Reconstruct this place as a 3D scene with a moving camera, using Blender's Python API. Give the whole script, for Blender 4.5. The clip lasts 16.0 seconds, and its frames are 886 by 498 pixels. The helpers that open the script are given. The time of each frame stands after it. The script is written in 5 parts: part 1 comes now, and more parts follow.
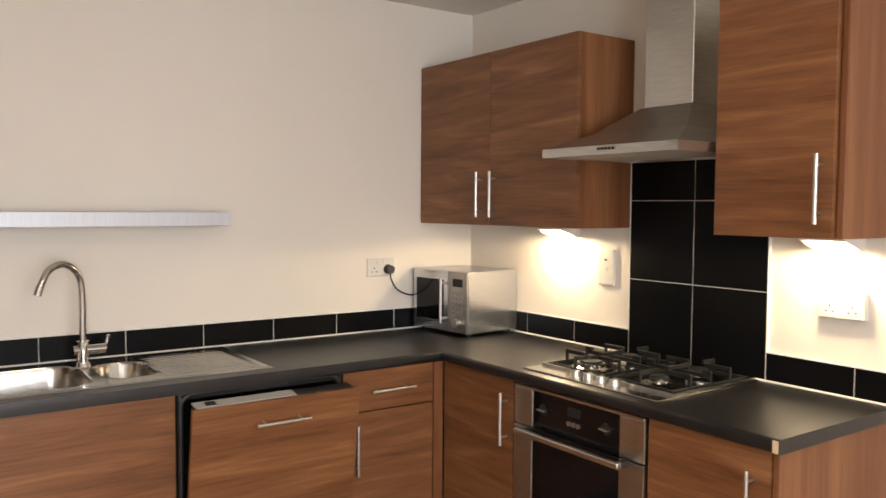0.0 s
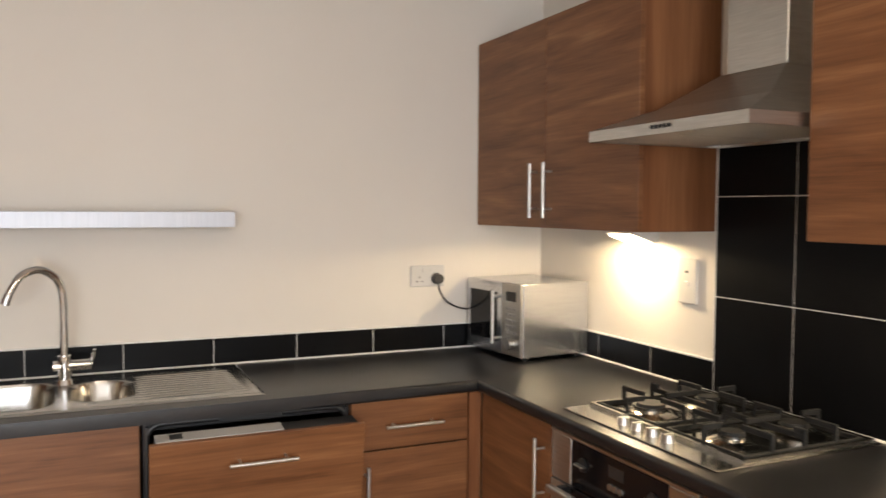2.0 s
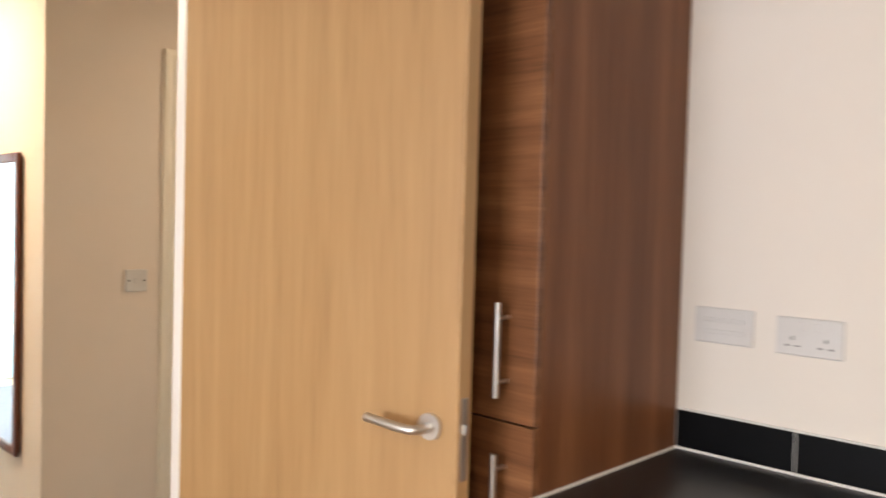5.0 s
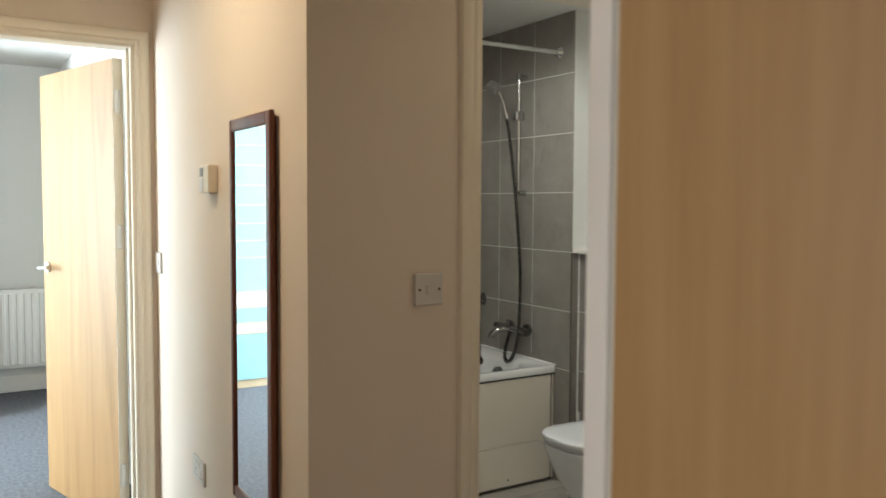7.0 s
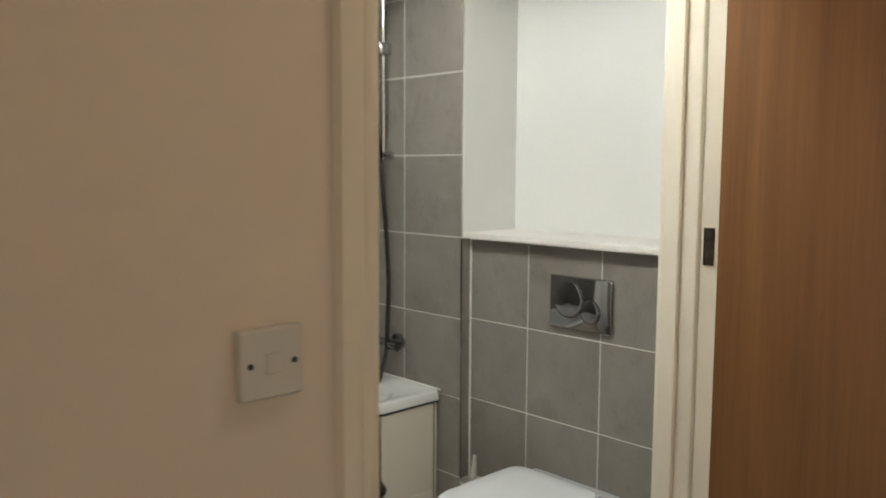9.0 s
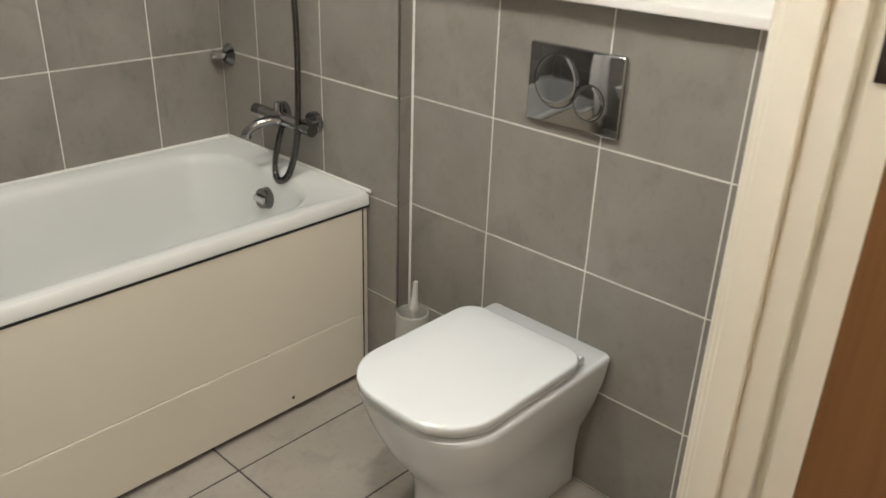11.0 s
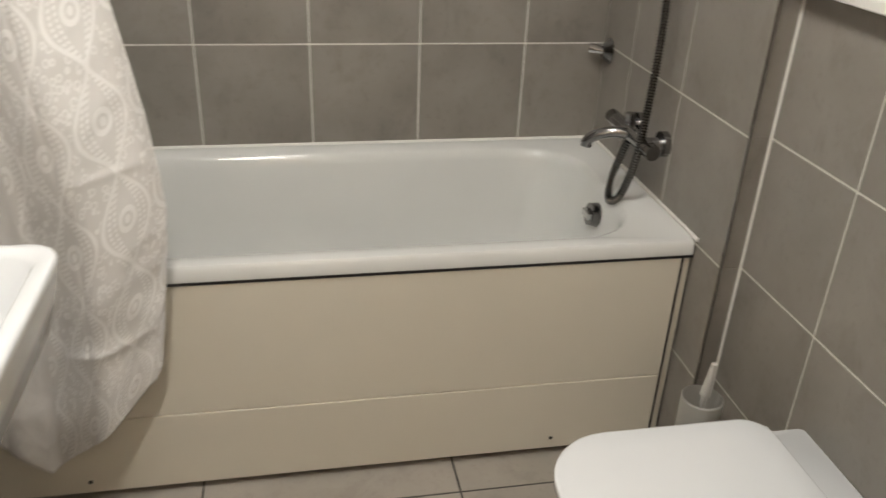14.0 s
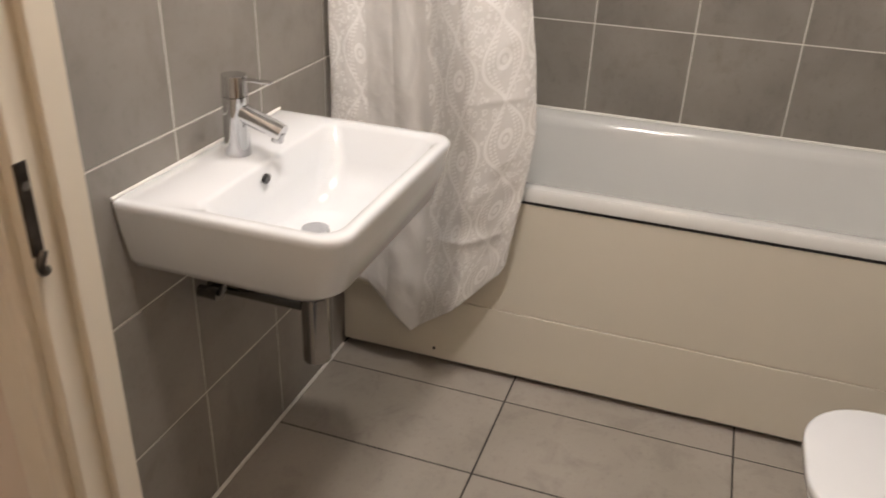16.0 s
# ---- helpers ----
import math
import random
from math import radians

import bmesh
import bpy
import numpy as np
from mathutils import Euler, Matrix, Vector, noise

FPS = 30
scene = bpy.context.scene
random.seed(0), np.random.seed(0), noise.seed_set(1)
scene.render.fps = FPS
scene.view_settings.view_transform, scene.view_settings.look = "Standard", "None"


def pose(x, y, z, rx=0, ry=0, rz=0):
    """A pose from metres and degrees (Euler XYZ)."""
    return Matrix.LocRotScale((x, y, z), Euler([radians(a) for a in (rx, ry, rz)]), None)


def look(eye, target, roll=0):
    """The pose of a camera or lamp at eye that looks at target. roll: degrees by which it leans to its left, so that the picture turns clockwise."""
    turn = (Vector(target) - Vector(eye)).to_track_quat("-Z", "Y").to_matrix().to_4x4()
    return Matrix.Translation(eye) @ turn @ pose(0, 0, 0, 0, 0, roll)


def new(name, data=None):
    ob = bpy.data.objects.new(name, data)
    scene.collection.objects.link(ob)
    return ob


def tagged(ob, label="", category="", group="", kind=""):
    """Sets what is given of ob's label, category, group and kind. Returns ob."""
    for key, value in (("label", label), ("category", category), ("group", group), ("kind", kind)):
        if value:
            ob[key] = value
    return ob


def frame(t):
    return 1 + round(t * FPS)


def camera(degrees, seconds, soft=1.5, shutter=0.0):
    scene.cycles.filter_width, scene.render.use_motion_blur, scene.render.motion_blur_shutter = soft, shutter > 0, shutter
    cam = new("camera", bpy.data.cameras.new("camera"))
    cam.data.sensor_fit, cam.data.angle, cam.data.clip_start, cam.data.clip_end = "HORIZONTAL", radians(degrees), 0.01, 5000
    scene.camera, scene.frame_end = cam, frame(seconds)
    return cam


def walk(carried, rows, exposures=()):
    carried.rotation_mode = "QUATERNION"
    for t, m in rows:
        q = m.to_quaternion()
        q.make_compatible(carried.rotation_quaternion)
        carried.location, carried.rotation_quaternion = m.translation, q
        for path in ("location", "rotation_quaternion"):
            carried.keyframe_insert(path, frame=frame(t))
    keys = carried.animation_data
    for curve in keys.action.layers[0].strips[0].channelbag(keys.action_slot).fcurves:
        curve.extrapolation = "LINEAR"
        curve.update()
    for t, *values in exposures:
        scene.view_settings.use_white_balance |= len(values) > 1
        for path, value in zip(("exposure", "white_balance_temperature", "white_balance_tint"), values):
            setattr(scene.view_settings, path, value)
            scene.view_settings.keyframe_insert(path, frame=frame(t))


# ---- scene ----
cam = camera(57.8, 16.0, 1.5, 0.5)
PATH = [
    (0, (-2.451, -3.211, 1.495), (-1.295, -1.583, 1.388), 0.4),
    (0.5, (-2.345, -3.247, 1.494), (-1.185, -1.622, 1.389), 0.3),
    (1, (-2.195, -3.192, 1.489), (-1.051, -1.555, 1.382), 0.3),
    (1.5, (-1.98, -3.065, 1.509), (-0.951, -1.354, 1.404), 0.3),
    (2, (-1.799, -2.961, 1.482), (-0.976, -1.141, 1.38), 0.3),
    (2.5, (-1.624, -2.855, 1.495), (-1.086, -0.931, 1.397), 0.3),
    (3, (-1.538, -2.673, 1.463), (-1.398, -0.679, 1.389), 0.5),
    (3.5, (-1.561, -2.452, 1.489), (-1.888, -0.481, 1.404), 0.8),
    (4, (-1.539, -2.226, 1.494), (-2.361, -0.405, 1.408), 0.9),
    (4.5, (-1.687, -2.026, 1.450), (-2.856, -0.405, 1.379), 1.3),
    (4.6, (-1.740, -1.990, 1.446), (-2.958, -0.400, 1.387), 1.5),
    (4.9, (-1.870, -1.880, 1.458), (-3.220, -0.402, 1.390), 1.6),
    (5, (-1.916, -1.842, 1.458), (-3.308, -0.406, 1.388), 1.6),
    (5.2, (-2.030, -1.815, 1.478), (-3.465, -0.426, 1.382), 1.5),
    (7.3, (-3.275, -1.450, 1.416), (-4.985, -0.427, 1.307), 0.6),
    (7.5, (-3.408, -1.396, 1.412), (-5.120, -0.370, 1.305), 1.0),
    (8, (-3.700, -1.305, 1.420), (-5.358, -0.192, 1.313), 0.9),
    (8.5, (-3.932, -1.139, 1.401), (-5.485, 0.117, 1.283), 0.8),
    (9, (-4.096, -0.947, 1.424), (-5.531, 0.433, 1.229), 0.3),
    (11.3, (-4.718, -0.268, 1.402), (-5.951, 1.030, 0.508), 2.4),
    (11.5, (-4.740, -0.256, 1.404), (-5.996, 1.008, 0.496), 2.4),
    (12, (-4.757, -0.184, 1.395), (-6.116, 0.966, 0.481), 2.5),
    (12.5, (-4.740, -0.084, 1.413), (-6.216, 0.907, 0.498), 2.5),
    (13, (-4.740, 0.030, 1.400), (-6.336, 0.815, 0.485), 2.4),
    (13.5, (-4.780, 0.150, 1.404), (-6.459, 0.728, 0.483), 2.4),
    (14, (-4.737, 0.195, 1.408), (-6.475, 0.554, 0.486), 2.5),
    (14.5, (-4.658, 0.250, 1.404), (-6.434, 0.328, 0.489), 2.5),
    (15, (-4.594, 0.255, 1.392), (-6.365, 0.064, 0.482), 2.5),
    (15.5, (-4.483, 0.290, 1.390), (-6.219, -0.108, 0.479), 2.4),
    (16, (-4.385, 0.331, 1.380), (-6.076, -0.226, 0.469), 2.3),
]
walk(cam, [(t, look(eye, target, roll)) for t, eye, target, roll in PATH],
     [(0.0, -0.07, 6450, 11), (2.5, -0.17, 6350, 10), (3.0, -0.38, 6350, 10), (3.5, -0.03, 6280, 10), (4.0, 0.04, 6200, 10), (5.0, 0.33, 6300, 12), (5.6, 0.2, 6300, 12), (7.2, -1.02, 6150, 6),
      (8.0, -1.15, 6150, 7), (8.5, -0.95, 6150, 7), (9.0, -0.64, 6150, 7), (11.0, -0.15, 6350, 11), (13.0, -0.28, 6400, 12), (14.0, -0.37, 6450, 13), (14.6, -0.53, 6500, 16), (15.5, -0.48, 6600, 18), (16.0, -0.44, 6700, 20)])

# ---- world and light ----
world = bpy.data.worlds.new("world")
scene.world = world
world.use_nodes = True
wn = world.node_tree.nodes
sky = wn.new("ShaderNodeTexSky")
sky.sky_type, sky.sun_disc = "NISHITA", False
sky.sun_elevation, sky.sun_rotation = radians(35), radians(200)
world.node_tree.links.new(sky.outputs[0], wn["Background"].inputs[0])
wn["Background"].inputs[1].default_value = 0.12


def area(name, eye, target, w, h, watts, colour):
    lamp = bpy.data.lights.new(name, "AREA")
    lamp.shape, lamp.size, lamp.size_y, lamp.energy, lamp.color = "RECTANGLE", w, h, watts, colour
    ob = new(name, lamp)
    ob.matrix_world = look(eye, target)
    return ob


def spot(name, eye, target, watts, colour, angle=100, blend=0.8, size=0.03):
    lamp = bpy.data.lights.new(name, "SPOT")
    lamp.energy, lamp.color, lamp.spot_size, lamp.spot_blend, lamp.shadow_soft_size = watts, colour, radians(angle), blend, size
    ob = new(name, lamp)
    ob.matrix_world = look(eye, target)
    return ob


# daylight of the large window behind the kitchen and of the bedroom window
area("window_daylight_living", (-2.6, -6.45, 1.45), (-2.6, 0, 1.3), 2.6, 1.6, 172, (0.93, 0.96, 1.0))
area("window_daylight_bedroom", (-8.2, -3.9, 1.45), (-8.2, 0, 1.2), 1.8, 1.6, 420, (0.92, 0.97, 1.0))
# ceiling lamps of kitchen, hall and bathroom
area("kitchen_ceiling_light", (-1.6, -2.6, 2.40), (-1.6, -2.6, 0), 0.5, 0.5, 18, (1.0, 0.82, 0.62))
for hx, hy, watts in ((-4.38, 0.22, 5.6), (-5.40, -1.36, 21)):
    area("hall_ceiling_light", (hx, hy, 2.38), (hx, hy, 0), 0.25, 0.25, watts, (1.0, 0.78, 0.53))
for sx, sy, watts in ((-5.22, 0.02, 82), (-5.93, 0.22, 62)):
    spot("bathroom_downlight", (sx, sy, 2.34), (sx, sy, 0), watts, (0.98, 0.95, 0.85), 176, 0.35, 0.085)
# lamps under the wall cupboards
for ly in (-0.70, -1.90):
    spot("under_cupboard_lamp", (-0.108, ly, 1.364), (-0.115, ly, 1.0), 11.5, (1.0, 0.76, 0.45), 178, 0.12, 0.03)

# ---- materials ----


def material(name):
    m = bpy.data.materials.new(name)
    m.use_nodes = True
    return m, m.node_tree.nodes, m.node_tree.links, m.node_tree.nodes["Principled BSDF"]


def ramp(nodes, stops):
    r = nodes.new("ShaderNodeValToRGB")
    e = r.color_ramp.elements
    e[0].position, e[0].color = stops[0][0], (*stops[0][1], 1)
    e[1].position, e[1].color = stops[-1][0], (*stops[-1][1], 1)
    for p, c in stops[1:-1]:
        s = e.new(p)
        s.color = (*c, 1)
    return r


def coords(nodes, links, scale=(1, 1, 1), shuffle=0.0):
    tc, mp = nodes.new("ShaderNodeTexCoord"), nodes.new("ShaderNodeMapping")
    mp.inputs["Scale"].default_value = scale
    links.new(tc.outputs["Object"], mp.inputs["Vector"])
    if shuffle:
        oi, mul = nodes.new("ShaderNodeObjectInfo"), nodes.new("ShaderNodeMath")
        mul.operation, mul.inputs[1].default_value = "MULTIPLY", shuffle
        links.new(oi.outputs["Random"], mul.inputs[0])
        links.new(mul.outputs[0], mp.inputs["Location"])
    return mp.outputs[0]


def noise_tex(nodes, links, vec, scale, detail=4, rough=0.55, dist=0.0):
    n = nodes.new("ShaderNodeTexNoise")
    n.inputs["Scale"].default_value, n.inputs["Detail"].default_value = scale, detail
    n.inputs["Roughness"].default_value, n.inputs["Distortion"].default_value = rough, dist
    links.new(vec, n.inputs["Vector"])
    return n.outputs["Fac"]


def bump(nodes, links, fac, bsdf, strength, distance=0.002):
    b = nodes.new("ShaderNodeBump")
    b.inputs["Strength"].default_value, b.inputs["Distance"].default_value = strength, distance
    links.new(fac, b.inputs["Height"])
    links.new(b.outputs[0], bsdf.inputs["Normal"])


def varied(name, c0, c1, scale=3.0, rough=(0.5, 0.6), metal=0.0, grain=60.0, relief=0.1, stretch=(1, 1, 1), shuffle=0.0, coat=0.0):
    """A surface whose colour and gloss drift between two values, with a fine relief."""
    m, n, l, b = material(name)
    v = coords(n, l, stretch, shuffle)
    f = noise_tex(n, l, v, scale)
    r = ramp(n, [(0.3, c0), (0.7, c1)])
    l.new(f, r.inputs[0])
    l.new(r.outputs[0], b.inputs["Base Color"])
    mr = n.new("ShaderNodeMapRange")
    mr.inputs["To Min"].default_value, mr.inputs["To Max"].default_value = rough
    fine = noise_tex(n, l, v, grain, 5)
    l.new(fine, mr.inputs[0])
    l.new(mr.outputs[0], b.inputs["Roughness"])
    b.inputs["Metallic"].default_value = metal
    b.inputs["Coat Weight"].default_value = coat
    if relief:
        bump(n, l, fine, b, relief)
    return m


def dull(m, level):
    """Lowers the mirror part of a surface."""
    m.node_tree.nodes["Principled BSDF"].inputs["Specular IOR Level"].default_value = level
    return m


def stained(m):
    """Adds the small dark clouds and pits of a cement-look tile to its colour."""
    n, l = m.node_tree.nodes, m.node_tree.links
    b = n["Principled BSDF"]
    base = b.inputs["Base Color"].links[0].from_socket
    v = coords(n, l, (1, 1, 0.7), 9.0)
    cloud = ramp(n, [(0.32, (0.80, 0.795, 0.79)), (0.47, (1, 1, 1)), (0.68, (1.0, 1.0, 1.0)), (0.80, (1.10, 1.09, 1.07))])
    l.new(noise_tex(n, l, v, 9.5, 5, 0.62, 0.4), cloud.inputs[0])
    pits = ramp(n, [(0.28, (0.88, 0.88, 0.88)), (0.44, (1, 1, 1))])
    l.new(noise_tex(n, l, v, 70, 3), pits.inputs[0])
    for r in (cloud, pits):
        mix = n.new("ShaderNodeMix")
        mix.data_type, mix.blend_type = "RGBA", "MULTIPLY"
        mix.inputs["Factor"].default_value = 0.75
        l.new(base, mix.inputs[6])
        l.new(r.outputs[0], mix.inputs[7])
        base = mix.outputs[2]
    l.new(base, b.inputs["Base Color"])
    return m


def wood(name, stops, along, fine, rough, relief=0.06, shuffle=7.0, dist=0.6, coat=0.0):
    """Veneer: broad bands and fine pores, drawn out along the grain."""
    m, n, l, b = material(name)
    v = coords(n, l, along, shuffle)
    broad = noise_tex(n, l, v, 1.0, 3, 0.5, dist)
    v2 = coords(n, l, fine, shuffle)
    pores = noise_tex(n, l, v2, 1.0, 6, 0.65, 0.2)
    mix = n.new("ShaderNodeMix")
    mix.inputs["Factor"].default_value = 0.38
    l.new(broad, mix.inputs[2])
    l.new(pores, mix.inputs[3])
    r = ramp(n, stops)
    l.new(mix.outputs[0], r.inputs[0])
    l.new(r.outputs[0], b.inputs["Base Color"])
    b.inputs["Roughness"].default_value = rough
    b.inputs["Coat Weight"].default_value = coat
    bump(n, l, pores, b, relief, 0.001)
    return m


WALNUT = [(0.30, (0.080, 0.030, 0.011)), (0.43, (0.150, 0.061, 0.024)), (0.55, (0.200, 0.086, 0.035)), (0.70, (0.285, 0.136, 0.058))]
M_walnut = wood("walnut_horizontal", WALNUT, (1.3, 1.3, 13), (5, 5, 120), 0.36, 0.06, 7.0, 1.2)
dull(M_walnut, 0.36)
M_walnut_v = wood("walnut_vertical", [(0.30, (0.112, 0.040, 0.016)), (0.5, (0.180, 0.072, 0.030)), (0.70, (0.268, 0.121, 0.053))], (8, 8, 0.5), (130, 130, 4), 0.40, 0.06, 7.0, 1.0)
dull(M_walnut_v, 0.25)
OAK = [(0.25, (0.27, 0.148, 0.056)), (0.45, (0.375, 0.222, 0.092)), (0.60, (0.415, 0.255, 0.110)), (0.78, (0.465, 0.298, 0.138))]
M_oak = wood("oak_veneer", OAK, (6, 6, 0.5), (80, 80, 4), 0.45, 0.05, 7.0, 2.2)
# the oak again, darker and redder: hall shade put into the veneer colour
M_oak_shaded = wood("shaded_oak_veneer", [(0.25, (0.120, 0.048, 0.014)), (0.45, (0.185, 0.082, 0.026)), (0.60, (0.220, 0.102, 0.034)), (0.78, (0.270, 0.135, 0.050))], (7, 7, 0.5), (95, 95, 3), 0.5, 0.06, 7.0, 1.6)
M_oak_edge = wood("oak_lipping", [(0.3, (0.5, 0.32, 0.15)), (0.7, (0.62, 0.42, 0.22))], (30, 30, 1), (120, 120, 4), 0.5)
M_mahog = wood("dark_mahogany", [(0.3, (0.075, 0.018, 0.007)), (0.7, (0.17, 0.050, 0.019))], (20, 20, 1.5), (120, 120, 5), 0.40, 0.05, 3.0, 0.5, 0.05)
M_wall = varied("magnolia_emulsion", (0.715, 0.665, 0.595), (0.75, 0.70, 0.63), 1.3, (0.75, 0.9), 0, 220, 0.06)
M_wall_hall = varied("hall_emulsion", (0.67, 0.59, 0.50), (0.71, 0.63, 0.54), 1.2, (0.75, 0.9), 0, 220, 0.06)
M_white = varied("white_emulsion", (0.72, 0.725, 0.71), (0.76, 0.765, 0.75), 1.1, (0.7, 0.85), 0, 200, 0.05)
M_ceiling = varied("ceiling_emulsion", (0.74, 0.71, 0.66), (0.78, 0.75, 0.70), 1.0, (0.85, 0.95), 0, 150, 0.05)
M_gloss = varied("cream_gloss_paint", (0.74, 0.69, 0.58), (0.79, 0.74, 0.63), 4, (0.3, 0.42), 0, 90, 0.05)
M_gloss_white = varied("white_gloss_paint", (0.76, 0.74, 0.71), (0.80, 0.78, 0.75), 4, (0.3, 0.42), 0, 90, 0.05)
M_worktop = dull(varied("black_laminate", (0.006, 0.006, 0.007), (0.012, 0.012, 0.013), 9, (0.29, 0.38), 0, 420, 0.10), 0.52)
M_black_tile = dull(varied("black_ceramic", (0.0030, 0.0030, 0.0034), (0.0050, 0.0050, 0.0055), 5, (0.30, 0.38), 0, 30, 0.012, (1, 1, 1), 5.0), 0.09)
M_grout = varied("pale_grout", (0.64, 0.62, 0.57), (0.72, 0.70, 0.66), 20, (0.8, 0.9), 0, 200, 0.2)
M_grout_dark = varied("dark_floor_grout", (0.055, 0.05, 0.045), (0.08, 0.075, 0.07), 20, (0.8, 0.9), 0, 200, 0.2)
M_tile = stained(varied("grey_wall_tile", (0.207, 0.189, 0.169), (0.284, 0.261, 0.236), 3.6, (0.30, 0.42), 0, 130, 0.06, (1, 1, 1), 9.0))
M_tile_floor = stained(varied("grey_floor_tile", (0.310, 0.284, 0.248), (0.37, 0.339, 0.302), 3.5, (0.36, 0.5), 0, 130, 0.08, (1, 1, 1), 9.0))
M_steel = varied("brushed_steel", (0.50, 0.49, 0.46), (0.60, 0.59, 0.56), 3, (0.24, 0.36), 1.0, 40, 0.05, (4, 4, 60))
M_steel_mw = varied("silver_steel_case", (0.55, 0.565, 0.60), (0.62, 0.635, 0.665), 3, (0.20, 0.28), 0.95, 50, 0.008, (4, 4, 40))
M_steel_flat = varied("satin_steel_sheet", (0.44, 0.425, 0.395), (0.52, 0.505, 0.475), 4, (0.16, 0.26), 1.0, 50, 0.04, (60, 4, 4))
M_steel_hood = varied("hood_steel", (0.36, 0.345, 0.32), (0.44, 0.42, 0.395), 4, (0.3, 0.42), 1.0, 40, 0.05, (3, 3, 50))
M_alu = varied("anodised_aluminium", (0.50, 0.52, 0.57), (0.56, 0.58, 0.63), 5, (0.38, 0.48), 0.3, 80, 0.0, (40, 1, 1))
M_chrome = varied("chrome", (0.60, 0.60, 0.61), (0.68, 0.68, 0.69), 5, (0.05, 0.09), 1.0, 30, 0)
M_chrome_dark = varied("dark_chrome", (0.17, 0.167, 0.163), (0.22, 0.217, 0.212), 5, (0.06, 0.12), 1.0, 30, 0)
M_trap = varied("worn_chrome", (0.30, 0.29, 0.28), (0.38, 0.37, 0.36), 9, (0.10, 0.18), 1.0, 60, 0)
M_flush = varied("polished_chrome_plate", (0.31, 0.31, 0.315), (0.36, 0.36, 0.365), 5, (0.04, 0.08), 1.0, 30, 0)
M_bronze = varied("tarnished_steel", (0.05, 0.045, 0.04), (0.11, 0.10, 0.09), 40, (0.3, 0.45), 1.0, 120, 0.1)
M_nickel = varied("satin_nickel", (0.60, 0.59, 0.57), (0.64, 0.63, 0.61), 4, (0.34, 0.38), 1.0, 6, 0.0)
M_iron = dull(varied("cast_iron", (0.010, 0.010, 0.010), (0.022, 0.022, 0.022), 30, (0.45, 0.6), 0, 260, 0.3), 0.2)
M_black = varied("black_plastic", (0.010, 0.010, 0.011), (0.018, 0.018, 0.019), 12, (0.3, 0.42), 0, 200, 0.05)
M_black_glass = dull(varied("black_glass", (0.004, 0.004, 0.005), (0.007, 0.007, 0.008), 3, (0.08, 0.12), 0, 20, 0), 0.3)
M_grey_plastic = varied("grey_plastic", (0.24, 0.235, 0.225), (0.29, 0.285, 0.275), 8, (0.4, 0.5), 0, 120, 0.05)
M_light_plastic = varied("light_grey_plastic", (0.34, 0.335, 0.325), (0.40, 0.395, 0.385), 8, (0.35, 0.45), 0, 120, 0.05)
M_white_plastic = varied("white_plastic", (0.56, 0.545, 0.52), (0.61, 0.595, 0.57), 8, (0.28, 0.36), 0, 120, 0.03)
M_beige_plastic = varied("beige_plastic", (0.66, 0.58, 0.46), (0.70, 0.62, 0.50), 8, (0.32, 0.42), 0, 120, 0.03)
M_ceramic = varied("white_ceramic", (0.735, 0.76, 0.785), (0.775, 0.80, 0.825), 2, (0.07, 0.12), 0, 15, 0, coat=0.3)
M_bath = varied("white_enamel", (0.66, 0.67, 0.66), (0.70, 0.71, 0.70), 2, (0.10, 0.16), 0, 12, 0.01)
M_panel = varied("cream_bath_panel", (0.70, 0.66, 0.57), (0.74, 0.70, 0.61), 2, (0.28, 0.38), 0, 60, 0.03)
M_silicone = varied("white_silicone", (0.74, 0.73, 0.70), (0.80, 0.79, 0.76), 15, (0.35, 0.45), 0, 90, 0.1)
M_carpet = varied("grey_carpet", (0.085, 0.09, 0.105), (0.16, 0.17, 0.19), 45, (0.95, 1.0), 0, 420, 0.9)
M_laminate = wood("laminate_floor", [(0.3, (0.24, 0.14, 0.07)), (0.7, (0.4, 0.25, 0.13))], (2, 14, 14), (6, 110, 110), 0.4)
M_blue = varied("pale_blue_glass", (0.30, 0.55, 0.62), (0.36, 0.60, 0.66), 2, (0.12, 0.2), 0, 20, 0)
M_radiator = varied("radiator_enamel", (0.80, 0.80, 0.78), (0.84, 0.84, 0.82), 3, (0.28, 0.36), 0, 60, 0.03)
M_brass = varied("pale_wood_strip", (0.60, 0.47, 0.30), (0.68, 0.55, 0.37), 9, (0.4, 0.5), 0, 60, 0.05)
M_chip = varied("raw_chipboard_edge", (0.60, 0.47, 0.30), (0.72, 0.58, 0.40), 60, (0.7, 0.8), 0, 200, 0.3)

M_filter = varied("aluminium_mesh", (0.60, 0.58, 0.53), (0.68, 0.66, 0.61), 6, (0.45, 0.55), 0.35, 300, 0.3)
M_hob = varied("hob_steel", (0.36, 0.345, 0.315), (0.43, 0.415, 0.385), 4, (0.14, 0.22), 1.0, 50, 0.03, (60, 4, 4))
m, n, l, b = material("mirror_silver")
b.inputs["Base Color"].default_value, b.inputs["Metallic"].default_value, b.inputs["Roughness"].default_value = (0.88, 0.90, 0.90, 1), 1.0, 0.015
M_mirror = m
m, n, l, b = material("warm_lamp_glow")
b.inputs["Base Color"].default_value = (0.9, 0.85, 0.75, 1)
b.inputs["Emission Color"].default_value, b.inputs["Emission Strength"].default_value = (1.0, 0.80, 0.50, 1), 22
M_glow = m
m, n, l, b = material("frosted_plastic")
b.inputs["Base Color"].default_value, b.inputs["Roughness"].default_value = (0.74, 0.73, 0.70, 1), 0.30
